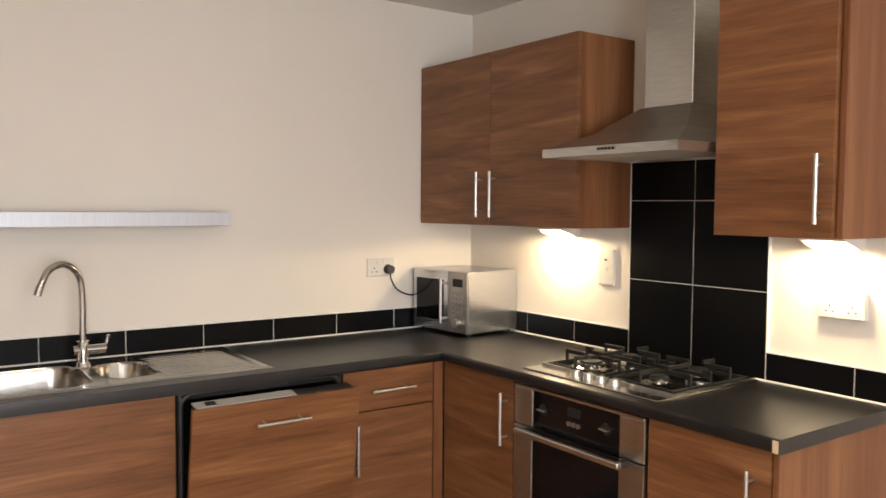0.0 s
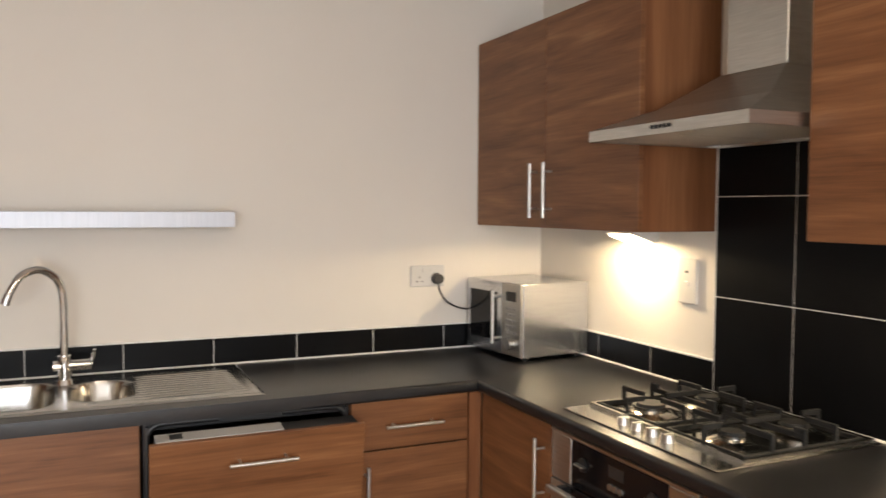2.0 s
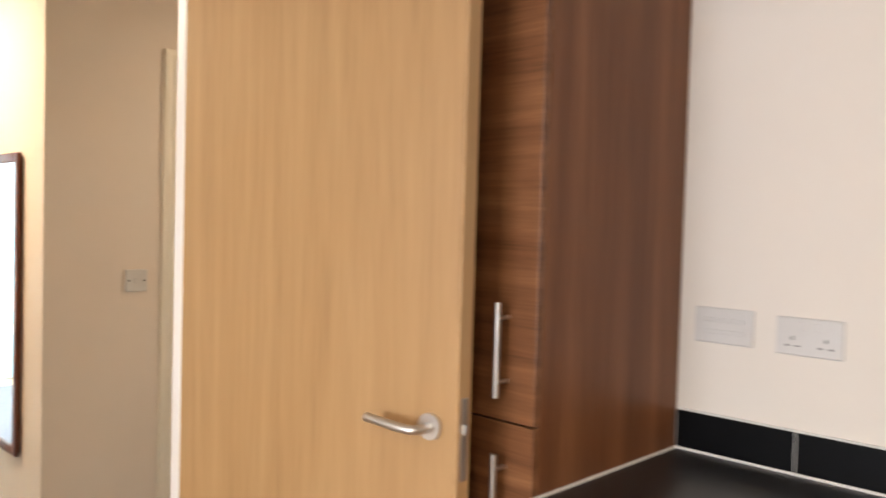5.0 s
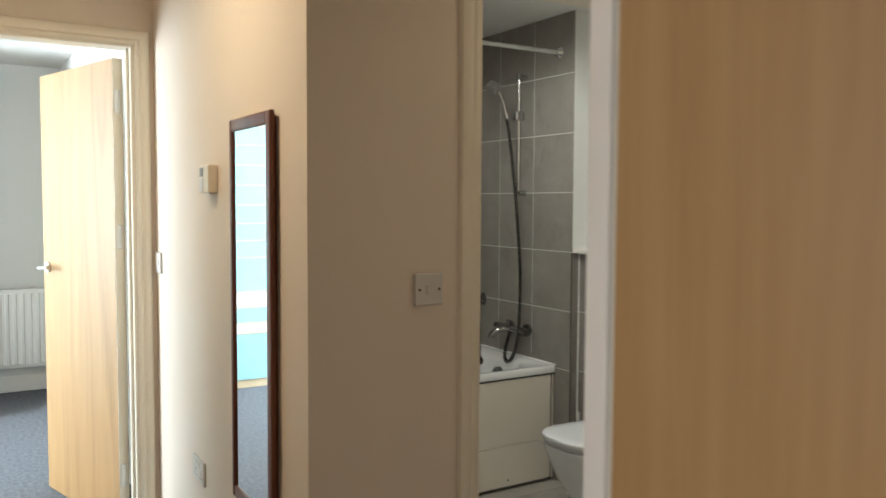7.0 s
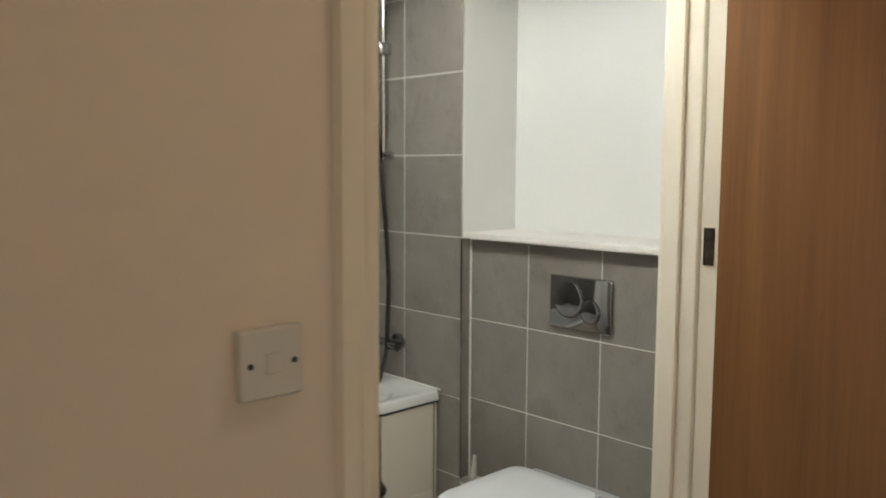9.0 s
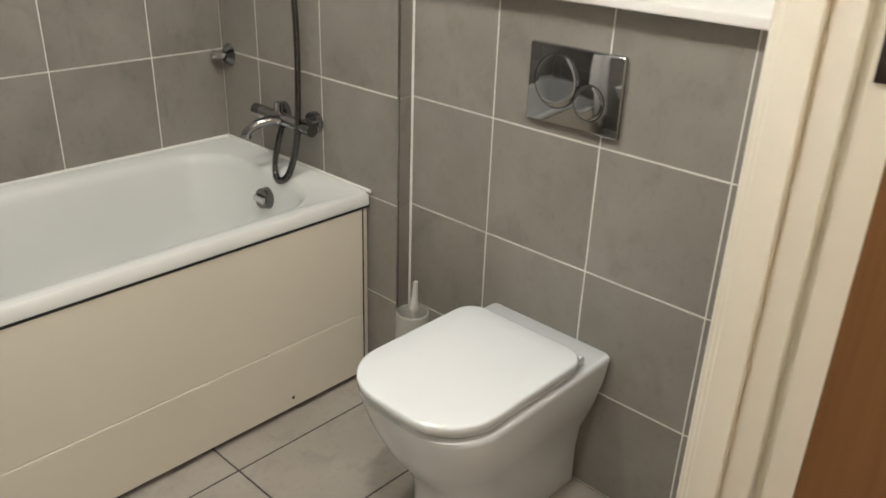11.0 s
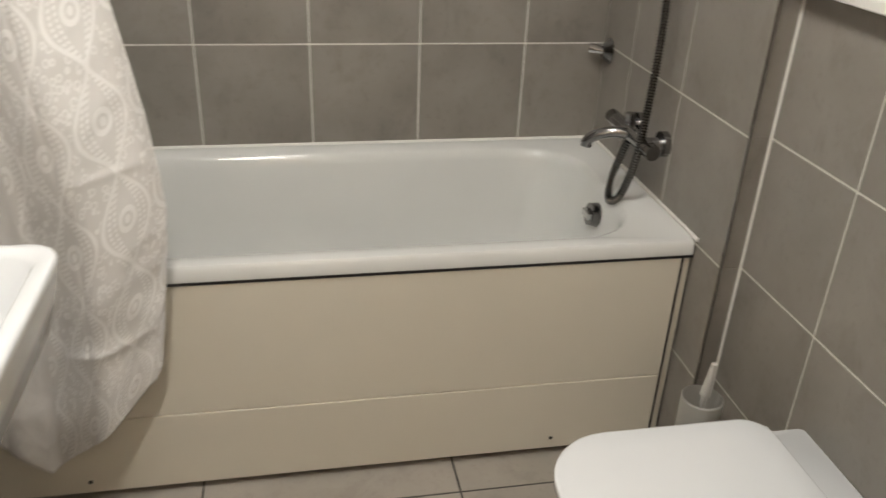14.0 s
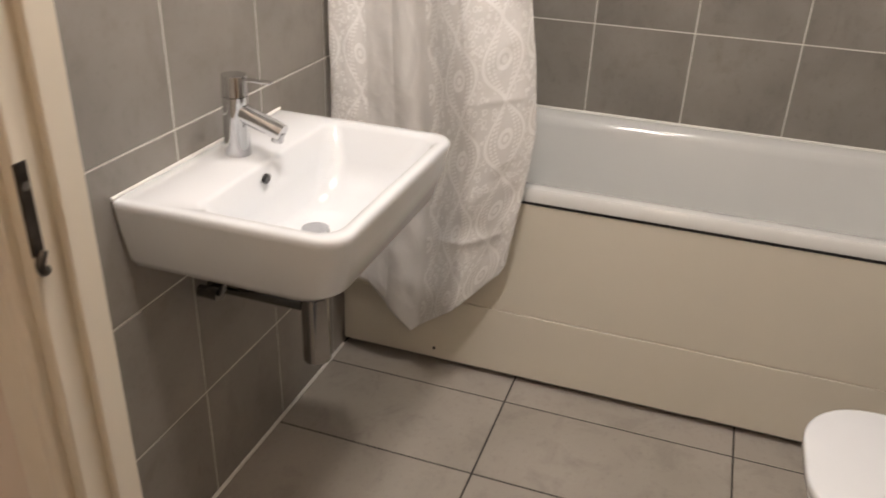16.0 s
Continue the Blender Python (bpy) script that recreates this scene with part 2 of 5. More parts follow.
b.inputs["Transmission Weight"].default_value, b.inputs["IOR"].default_value = 0.62, 1.15
M_frost = m
m, n, l, b = material("window_glass")
b.inputs["Base Color"].default_value, b.inputs["Roughness"].default_value = (1, 1, 1, 1), 0.0
b.inputs["Transmission Weight"].default_value, b.inputs["IOR"].default_value = 1.0, 1.45
M_glass = m


def damask():
    """White polyester with a woven medallion pattern: columns of lozenges filled with dots."""
    m, n, l, b = material("damask_curtain")
    tc, sep = n.new("ShaderNodeUVMap"), n.new("ShaderNodeSeparateXYZ")
    l.new(tc.outputs[0], sep.inputs[0])

    def math(op, a, c=None, d=None):
        x = n.new("ShaderNodeMath")
        x.operation = op
        for i, v in enumerate((a, c, d)):
            if v is None:
                continue
            if isinstance(v, (int, float)):
                x.inputs[i].default_value = v
            else:
                l.new(v, x.inputs[i])
        return x.outputs[0]

    u, v = sep.outputs[0], sep.outputs[1]
    du = math("SUBTRACT", math("FRACT", math("MULTIPLY", math("ADD", u, 0.107), 1 / 0.155)), 0.5)
    dv = math("SUBTRACT", math("FRACT", math("MULTIPLY", v, 1 / 0.205)), 0.5)
    au, av = math("MULTIPLY", math("ABSOLUTE", du), 2.0), math("MULTIPLY", math("ABSOLUTE", dv), 2.0)
    ogee = math("MULTIPLY", math("POWER", math("ADD", math("MULTIPLY", math("COSINE", math("MULTIPLY", dv, 6.2832)), 0.5), 0.501), 0.7), 0.86)

    def near(a, c, width):
        return math("LESS_THAN", math("ABSOLUTE", math("SUBTRACT", a, c)), width)

    beads = math("GREATER_THAN", math("SINE", math("MULTIPLY", dv, 120.0)), -0.25)
    outline = near(au, ogee, 0.07)
    inner = math("MULTIPLY", near(au, math("MULTIPLY", ogee, 0.74), 0.055), beads)
    third = math("MULTIPLY", near(au, math("MULTIPLY", ogee, 0.52), 0.05), beads)
    e = math("SQRT", math("ADD", math("POWER", math("MULTIPLY", au, 3.8), 2.0), math("POWER", math("MULTIPLY", av, 5.0), 2.0)))
    flower = math("MAXIMUM", near(e, 1.0, 0.28), math("LESS_THAN", e, 0.42))
    curl = n.new("ShaderNodeTexVoronoi")
    curl.inputs["Scale"].default_value = 55
    l.new(tc.outputs[0], curl.inputs["Vector"])
    curls = math("MULTIPLY", near(curl.outputs["Distance"], 0.36, 0.09), math("GREATER_THAN", au, math("ADD", ogee, 0.12)))
    column = math("MAXIMUM", math("LESS_THAN", u, 0.15), math("GREATER_THAN", u, 0.43))
    lace = math("MULTIPLY", math("MAXIMUM", math("MAXIMUM", outline, inner), math("MAXIMUM", third, math("MAXIMUM", flower, curls))), column)
    rr = ramp(n, [(0.0, (0.71, 0.70, 0.69)), (1.0, (0.86, 0.855, 0.85))])
    l.new(lace, rr.inputs[0])
    l.new(rr.outputs[0], b.inputs["Base Color"])
    crease = noise_tex(n, l, coords(n, l), 14, 3)
    facet = n.new("ShaderNodeTexVoronoi")
    facet.inputs["Scale"].default_value = 8.5
    warp = n.new("ShaderNodeVectorMath")
    warp.operation = "ADD"
    wobble = n.new("ShaderNodeTexNoise")
    wobble.inputs["Scale"].default_value = 3.0
    l.new(tc.outputs[0], wobble.inputs["Vector"])
    l.new(tc.outputs[0], warp.inputs[0])
    l.new(wobble.outputs["Color"], warp.inputs[1])
    l.new(warp.outputs[0], facet.inputs["Vector"])
    crease = math("ADD", crease, math("MULTIPLY", facet.outputs["Distance"], 0.75))
    bump(n, l, math("ADD", math("MULTIPLY", lace, 1.0), math("MULTIPLY", crease, 1.3)), b, 0.65, 0.005)
    b.inputs["Roughness"].default_value = 0.36
    b.inputs["Sheen Weight"].default_value = 0.25
    b.inputs["Transmission Weight"].default_value = 0.0
    return m


M_damask = damask()

# ---- builders ----
WORLD = {}


def thing(name, at, label, category, group="", kind="", turn=0.0):
    ob = new(name)
    ob.empty_display_size = 0.05
    ob.matrix_world = pose(*at, 0, 0, turn)
    WORLD[ob] = pose(*at, 0, 0, turn)
    return tagged(ob, label, category, group, kind)


def mesh_from(bm, mat, smooth=None):
    bmesh.ops.recalc_face_normals(bm, faces=bm.faces)
    me = bpy.data.meshes.new("mesh")
    if smooth is not None:
        for f in bm.faces:
            f.smooth = True
        for e in bm.edges:
            if len(e.link_faces) == 2 and e.calc_face_angle(0) > radians(smooth):
                e.smooth = False
    bm.to_mesh(me)
    bm.free()
    me.materials.append(mat)
    return me


def part(name, bm, mat, parent, label="", smooth=None, local=False):
    """One mesh under a thing or a part; the bmesh is in world metres unless local."""
    if not local:
        bm.transform(WORLD[parent].inverted())
    ob = new(name, mesh_from(bm, mat, smooth))
    ob.parent = parent
    WORLD[ob] = WORLD[parent]
    return tagged(ob, label)


def structure(name, bm, mat, label, smooth=None):
    ob = new(name, mesh_from(bm, mat, smooth))
    WORLD[ob] = Matrix()
    return tagged(ob, label, name.split("_")[0], "", "structure")


def box(x0, x1, y0, y1, z0, z1, r=0.0, seg=2, bm=None):
    bm = bm or bmesh.new()
    x0, x1, y0, y1, z0, z1 = min(x0, x1), max(x0, x1), min(y0, y1), max(y0, y1), min(z0, z1), max(z0, z1)
    made = bmesh.ops.create_cube(bm, size=1, matrix=Matrix.Translation(((x0 + x1) / 2, (y0 + y1) / 2, (z0 + z1) / 2)) @ Matrix.Diagonal((x1 - x0, y1 - y0, z1 - z0, 1)))
    if r:
        edges = list({e for v in made["verts"] for e in v.link_edges})
        bmesh.ops.bevel(bm, geom=edges, offset=r, segments=seg, affect="EDGES", profile=0.5)
    return bm


def rod(p, q, r, bm=None, n=16, r2=None):
    bm = bm or bmesh.new()
    p, q = Vector(p), Vector(q)
    turn = (q - p).to_track_quat("Z", "Y").to_matrix().to_4x4()
    bmesh.ops.create_cone(bm, cap_ends=True, segments=n, radius1=r, radius2=r if r2 is None else r2, depth=(q - p).length,
                          matrix=Matrix.Translation((p + q) / 2) @ turn)
    return bm


def tube(points, r, bm=None, n=12, rings=None):
    """A round tube along a line of points; rings: radius for each point."""
    bm = bm or bmesh.new()
    pts = [Vector(p) for p in points]
    up, last = None, None
    for i, p in enumerate(pts):
        d = (pts[min(i + 1, len(pts) - 1)] - pts[max(i - 1, 0)]).normalized()
        if up is None:
            up = d.orthogonal().normalized()
        up = (up - d * up.dot(d)).normalized()
        side = d.cross(up)
        rad = rings[i] if rings else r
        ring = [bm.verts.new(p + (up * math.cos(a) + side * math.sin(a)) * rad) for a in (2 * math.pi * k / n for k in range(n))]
        if last:
            for k in range(n):
                bm.faces.new((last[k], last[(k + 1) % n], ring[(k + 1) % n], ring[k]))
        else:
            bm.faces.new(ring[::-1])
        last = ring
    bm.faces.new(last)
    return bm


def curve_points(ctrl, steps=8):
    """A smooth line through control points."""
    c = [Vector(p) for p in ctrl]
    c = [c[0] * 2 - c[1], *c, c[-1] * 2 - c[-2]]
    out = []
    for i in range(1, len(c) - 2):
        for k in range(steps):
            t = k / steps
            a, b_, d, e = c[i - 1], c[i], c[i + 1], c[i + 2]
            out.append(0.5 * (2 * b_ + (d - a) * t + (2 * a - 5 * b_ + 4 * d - e) * t * t + (3 * b_ - a - 3 * d + e) * t ** 3))
    return out + [c[-2]]


def rounded(x0, x1, y0, y1, r, z, n=6):
    """A ring of points round a rectangle with round corners; r: one radius or four (from x0y0 on, anticlockwise)."""
    rs = [r] * 4 if isinstance(r, (int, float)) else r
    out = []
    for (cx, cy, sx, sy, a0), rad in zip(((x0, y0, 1, 1, 180), (x1, y0, -1, 1, 270), (x1, y1, -1, -1, 0), (x0, y1, 1, -1, 90)), rs):
        for k in range(n + 1):
            a = radians(a0 + 90 * k / n)
            out.append((cx + sx * rad + rad * math.cos(a), cy + sy * rad + rad * math.sin(a), z))
    return out


def loft(rings, bm=None, cap0=True, cap1=True):
    bm = bm or bmesh.new()
    rows = [[bm.verts.new(p) for p in ring] for ring in rings]
    n = len(rows[0])
    for a, c in zip(rows, rows[1:]):
        for k in range(n):
            bm.faces.new((a[k], a[(k + 1) % n], c[(k + 1) % n], c[k]))
    if cap0:
        bm.faces.new(rows[0][::-1])
    if cap1:
        bm.faces.new(rows[-1])
    return bm


def lattice(xs, ys, zs, keep, bm=None):
    """A solid out of the cells of a lattice for which keep(x, y, z) holds at their middle."""
    bm = bm or bmesh.new()
    ver = {}

    def at(i, j, k):
        if (i, j, k) not in ver:
            ver[i, j, k] = bm.verts.new((xs[i], ys[j], zs[k]))
        return ver[i, j, k]

    n = (len(xs) - 1, len(ys) - 1, len(zs) - 1)
    full = {(i, j, k) for i in range(n[0]) for j in range(n[1]) for k in range(n[2])
            if keep((xs[i] + xs[i + 1]) / 2, (ys[j] + ys[j + 1]) / 2, (zs[k] + zs[k + 1]) / 2)}
    sides = (((-1, 0, 0), ((0, 0, 0), (0, 0, 1), (0, 1, 1), (0, 1, 0))), ((1, 0, 0), ((1, 0, 0), (1, 1, 0), (1, 1, 1), (1, 0, 1))),
             ((0, -1, 0), ((0, 0, 0), (1, 0, 0), (1, 0, 1), (0, 0, 1))), ((0, 1, 0), ((0, 1, 0), (0, 1, 1), (1, 1, 1), (1, 1, 0))),
             ((0, 0, -1), ((0, 0, 0), (0, 1, 0), (1, 1, 0), (1, 0, 0))), ((0, 0, 1), ((0, 0, 1), (1, 0, 1), (1, 1, 1), (0, 1, 1))))
    for i, j, k in full:
        for (a, c, d), corners in sides:
            if (i + a, j + c, k + d) not in full:
                bm.faces.new([at(i + p, j + q, k + s) for p, q, s in corners])
    return bm


def wall(name, x0, x1, y0, y1, z1, mat, label, holes=(), z0=0.0):
    """A wall with holes (a0, a1, b0, b1): a along the wall, b up."""
    along_x = (x1 - x0) > (y1 - y0)
    lo, hi = (x0, x1) if along_x else (y0, y1)
    cut = sorted({lo, hi, *[h for q in holes for h in q[:2]]})
    up = sorted({z0, z1, *[h for q in holes for h in q[2:]]})

    def keep(x, y, z):
        a = x if along_x else y
        return not any(q[0] < a < q[1] and q[2] < z < q[3] for q in holes)

    bm = lattice(cut if along_x else [x0, x1], [y0, y1] if along_x else cut, up, keep)
    return structure(name, bm, mat, label)


TILES = {}


def tiles(parent, axis, plane, out, us, zs, mat, thick=0.008, gap=0.0038, name="tile"):
    """Tiles as pieces on a wall (axis x or y: its normal) or floor (axis z); out: the side they stand proud to."""
    for u0, u1 in zip(us, us[1:]):
        for v0, v1 in zip(zs, zs[1:]):
            w, h = round(u1 - u0 - gap, 4), round(v1 - v0 - gap, 4)
            if w < 0.006 or h < 0.006:
                continue
            key = (axis, w, h, mat.name, thick)
            if key not in TILES:
                d = {"x": (thick, w, h), "y": (w, thick, h), "z": (w, h, thick)}[axis]
                TILES[key] = mesh_from(box(-d[0] / 2, d[0] / 2, -d[1] / 2, d[1] / 2, -d[2] / 2, d[2] / 2, 0.0012, 1), mat)
            ob = new(name, TILES[key])
            u, v, p = (u0 + u1) / 2, (v0 + v1) / 2, plane + out * thick / 2
            ob.location = {"x": (p, u, v), "y": (u, p, v), "z": (u, v, p)}[axis]
            ob.parent = parent


def bar_handle(parent, p, q, out):
    """A steel bar handle from p to q on two pegs; out: from the front to the bar."""
    p, q, out = Vector(p), Vector(q), Vector(out)
    h = part("handle", rod(p, q, 0.006), M_nickel, parent, "brushed steel bar handle", 40)
    for t in (0.16, 0.84):
        s = p.lerp(q, t)
        part("peg", rod(s, s - out, 0.0045, n=10), M_nickel, h, "", 40)
    return h


def wall_plate(name, centre, normal, w, h, label, detail="", mat=None, group="sockets and switches", depth=0.009):
    """A moulded plate on a wall; detail: what sits in it."""
    c = Vector(centre)
    nx, ny = normal
    side = Vector((-ny, nx, 0))
    nor = Vector((nx, ny, 0))
    t = thing(name, c, label, "socket" if "socket" in name else "switch", group)
    mat = mat or M_white_plastic

    def slab(u0, u1, v0, v1, d0, d1, r):
        bm = box(u0, u1, v0, v1, d0, d1, r)
        m = Matrix((side, Vector((0, 0, 1)), nor)).transposed().to_4x4()
        bm.transform(Matrix.Translation(c) @ m)
        return bm

    part("plate", slab(-w / 2, w / 2, -h / 2, h / 2, 0, depth, 0.004), mat, t)
    for u, v, pw, ph, kind in detail or ():
        if kind == "rocker":
            part("rocker", slab(u - pw / 2, u + pw / 2, v - ph / 2, v + ph / 2, depth - 0.001, depth + 0.003, 0.0015), mat, t)
        elif kind == "hole":
            part("pin_hole", slab(u - pw / 2, u + pw / 2, v - ph / 2, v + ph / 2, depth - 0.002, depth + 0.0004, 0), M_black, t)
        elif kind == "screw":
            part("screw", rod(c + side * u + Vector((0, 0, v)) + nor * (depth - 0.001), c + side * u + Vector((0, 0, v)) + nor * (depth + 0.001), pw / 2, n=10), M_bronze if pw > 0.007 else M_nickel, t)
    return t


def socket_detail(double=True):
    out = []
    for s in ((-1, 1) if double else (0,)):
        u = 0.036 * s
        out += [(u, -0.004, 0.004, 0.009, "hole"), (u - 0.011, -0.021, 0.007, 0.004, "hole"), (u + 0.011, -0.021, 0.007, 0.004, "hole"),
                (u * 0.45, 0.024, 0.012, 0.018, "rocker")]
    return out + [(-0.062, 0, 0.006, 0, "screw"), (0.062, 0, 0.006, 0, "screw")]

# ---- the rooms ----
H_K, H_H, H_B = 2.437, 2.42, 2.372
wall_sink = wall("wall_north_kitchen", -3.80, 0.0, 0.0, 0.12, H_K, M_wall, "cream painted plaster wall behind the sink worktop")
wall_hob = wall("wall_east_kitchen", 0.0, 0.12, -6.5, 0.12, H_K, M_wall, "cream painted plaster wall behind the hob")
wall_door = wall("wall_west_kitchen", -3.868, -3.80, -6.5, 1.45, H_K, M_wall, "cream wall with the doorway to the hall", [(-1.722, -0.797, 0.0, 2.06)])
wall("wall_south_kitchen", -3.92, 0.12, -6.62, -6.5, H_K, M_wall, "cream wall with a wide window", [(-3.9 + 0.0, -1.3, 0.65, 2.25)])
wall_bath = wall("wall_west_hall", -5.005, -4.92, -0.785, 1.45, H_H, M_wall_hall, "hall wall with the bathroom doorway", [(-0.30, 0.597, 0.0, 2.06)])
wall_mirror = wall("wall_north_hall", -6.60, -5.005, -0.785, -0.700, H_H, M_wall_hall, "cream hall wall that carries the mirror")
wall("wall_end_hall", -6.70, -6.60, -4.0, -0.700, H_H, M_wall_hall, "wall with the bedroom doorway", [(-1.74, -0.848, 0.0, 2.085)])
wall("wall_south_hall", -6.60, -3.868, -1.98, -1.88, H_H, M_wall_hall, "plain hall wall")
wall("wall_closing_hall", -4.92, -3.868, 1.35, 1.45, H_H, M_wall_hall, "plain hall wall")
wall_long = wall("wall_west_bathroom", -7.05, -6.958, -0.592, 1.50, H_B, M_white, "bathroom wall along the bath, tiled grey")
wall_shower = wall("wall_north_shower", -6.958, -6.135, 1.115, 1.50, H_B, M_white, "bathroom wall with the shower fittings, tiled grey")
wall_wc = wall("wall_north_cistern", -6.135, -5.005, 1.163, 1.40, 1.180, M_white, "half-height tiled wall that hides the cistern")
wall("wall_north_recess", -6.135, -5.005, 1.40, 1.50, H_B, M_white, "white painted wall above the cistern ledge")
wall_basin = wall("wall_south_bathroom", -6.958, -5.005, -0.700, -0.598, H_B, M_white, "bathroom wall behind the basin, tiled grey", z0=0.0)
wall("wall_west_bedroom", -9.92, -9.80, -4.1, -0.68, H_H, M_white, "white bedroom wall with the radiator")
wall("wall_north_bedroom", -9.80, -6.70, -0.78, -0.68, H_H, M_white, "white bedroom wall")
wall("wall_south_bedroom", -9.92, -6.60, -4.1, -4.0, H_H, M_white, "white bedroom wall with a window", [(-9.2, -7.2, 0.7, 2.2)])

structure("floor_kitchen", box(-3.86, 0.12, -6.62, 0.12, -0.1, 0.0), M_laminate, "brown wood laminate floor of the kitchen")
structure("floor_hall", lattice([-6.65, -4.962, -3.86], [-1.98, -0.74, 1.45], [-0.1, 0.0], lambda x, y, z: x > -4.962 or y < -0.74), M_carpet, "grey carpet of the hall")
floor_bath = structure("floor_bathroom", box(-6.958, -4.96, -0.60, 1.20, -0.11, -0.0012), M_grout_dark, "grey tiled bathroom floor with dark joints")
structure("floor_bedroom", box(-9.92, -6.65, -4.1, -0.68, -0.1, 0.0), M_carpet, "blue-grey carpet of the bedroom")
structure("ceiling_kitchen", box(-3.868, 0.12, -6.62, 0.12, H_K, H_K + 0.1), M_ceiling, "white painted kitchen ceiling")
structure("ceiling_hall", lattice([-6.65, -4.93, -3.868], [-1.98, -0.74, 1.45], [H_H, H_H + 0.1], lambda x, y, z: x > -4.93 or y < -0.74), M_ceiling, "white painted hall ceiling")
structure("ceiling_bathroom", box(-7.05, -4.93, -0.60, 1.50, H_B, H_B + 0.04), M_white, "white painted bathroom ceiling")
structure("ceiling_bedroom", box(-9.92, -6.65, -4.1, -0.68, H_H + 0.001, H_H + 0.1), M_white, "white bedroom ceiling")


def window(name, x0, x1, y0, y1, z0, z1, label):
    w = thing(name, ((x0 + x1) / 2, (y0 + y1) / 2, z0), label, "window", "", "structure")
    fr = lattice([x0, x0 + 0.06, (x0 + x1) / 2 - 0.03, (x0 + x1) / 2 + 0.03, x1 - 0.06, x1], [y0, y1], [z0, z0 + 0.06, z1 - 0.06, z1],
                 lambda x, y, z: not (z0 + 0.06 < z < z1 - 0.06 and (x0 + 0.06 < x < (x0 + x1) / 2 - 0.03 or (x0 + x1) / 2 + 0.03 < x < x1 - 0.06)))
    part("window_frame", fr, M_gloss_white, w)
    pane = part("pane", box(x0 + 0.06, x1 - 0.06, (y0 + y1) / 2 - 0.004, (y0 + y1) / 2 + 0.004, z0 + 0.06, z1 - 0.06), M_glass, w)
    pane.visible_shadow = False


window("window_1", -3.9, -1.3, -6.60, -6.54, 0.65, 2.25, "wide white framed living room window")
window("window_2", -9.2, -7.2, -4.08, -4.02, 0.7, 2.2, "white framed bedroom window")

# ---- door linings and architraves ----


def door_frame(name, wall_lo, wall_hi, a0, a1, top, mat, label, stop_at, leg=0.065):
    """Lining, stops and architraves of a doorway in a wall between x = wall_lo and wall_hi; a0..a1 along y."""
    f = thing(name, ((wall_lo + wall_hi) / 2, (a0 + a1) / 2, 0), label, "door frame", "", "structure")
    t = 0.028
    for y0, y1, side in ((a0, a0 + t, 1), (a1 - t, a1, -1)):
        part("lining", box(wall_lo - 0.001, wall_hi + 0.001, y0, y1, 0, top, 0.002, 1), mat, f)
        s0 = y1 if side > 0 else y0 - 0.012
        part("door_stop", box(stop_at - 0.02, stop_at + 0.02, s0, s0 + 0.012, 0, top - t, 0.002, 1), mat, f)
    part("lining", box(wall_lo - 0.001, wall_hi + 0.001, a0 + t, a1 - t, top - t, top, 0.002, 1), mat, f)
    for face, out in ((wall_hi, 1), (wall_lo, -1)):
        prof = [(0.006, 0.0), (0.006, 0.011), (0.012, 0.015), (0.022, 0.015), (0.026, 0.012), (0.036, 0.0165), (leg - 0.012, 0.0175), (leg - 0.004, 0.014), (leg, 0.0)]

        def leg_bm(y_in, sgn):
            bm = bmesh.new()
            rows = []
            for z in (0.0, top - 0.01):
                rows.append([bm.verts.new((face + out * (d + 0.0005), y_in - sgn * (u - 0.012), z + (u - 0.012 if z else 0))) for u, d in prof])
            for k in range(len(prof) - 1):
                bm.faces.new((rows[0][k], rows[0][k + 1], rows[1][k + 1], rows[1][k]))
            bm.faces.new(rows[0])
            bm.faces.new(rows[1][::-1])
            return bm

        part("architrave", leg_bm(a0 + 0.006, 1), mat, f, "", 40)
        part("architrave", leg_bm(a1 - 0.006, -1), mat, f, "", 40)
        bm = bmesh.new()
        rows = []
        for y, s in ((a0, -1), (a1, 1)):
            rows.append([bm.verts.new((face + out * (d + 0.0005), y + s * (u - 0.012 + -0.006), top - 0.01 + u - 0.012)) for u, d in prof])
        for k in range(len(prof) - 1):
            bm.faces.new((rows[0][k], rows[0][k + 1], rows[1][k + 1], rows[1][k]))
        part("architrave", bm, mat, f, "", 40)
    return f


door_frame("door_frame_kitchen", -3.868, -3.80, -1.722, -0.797, 2.06, M_gloss_white, "white gloss painted frame of the kitchen doorway", -3.838)
bath_frame = door_frame("door_frame_bathroom", -5.005, -4.92, -0.30, 0.597, 2.06, M_gloss, "cream gloss painted frame of the bathroom doorway", -4.975)
door_frame("door_frame_bedroom", -6.70, -6.60, -1.74, -0.848, 2.085, M_gloss, "cream gloss painted frame of the bedroom doorway", -6.65)
strike = part("strike_plate", box(-4.934, -4.9195, -0.2742, -0.2700, 0.995, 1.094, 0.001, 2), M_bronze, bath_frame, "dark worn steel strike plate")
part("lip", tube(curve_points([(-4.931, -0.270, 0.998), (-4.925, -0.268, 0.992), (-4.921, -0.266, 0.985), (-4.925, -0.267, 0.978), (-4.931, -0.270, 0.977)], 5), 0.005, n=12), M_bronze, strike, "curled lip", 60)
part("screw", rod((-4.927, -0.2705, 1.070), (-4.927, -0.2690, 1.070), 0.005, n=12), M_chrome, strike)


def skirting(name, x0, x1, y0, y1):
    structure(name, box(x0, x1, y0, y1, 0, 0.12, 0.006, 2), M_gloss_white, "white painted skirting board")


skirting("skirting_bedroom_west", -9.80, -9.785, -4.0, -0.78)
skirting("skirting_hall_north", -6.60, -4.905, -0.80, -0.785)
skirting("skirting_hall_west", -4.92, -4.905, -0.784, -0.36)

# ---- doors ----


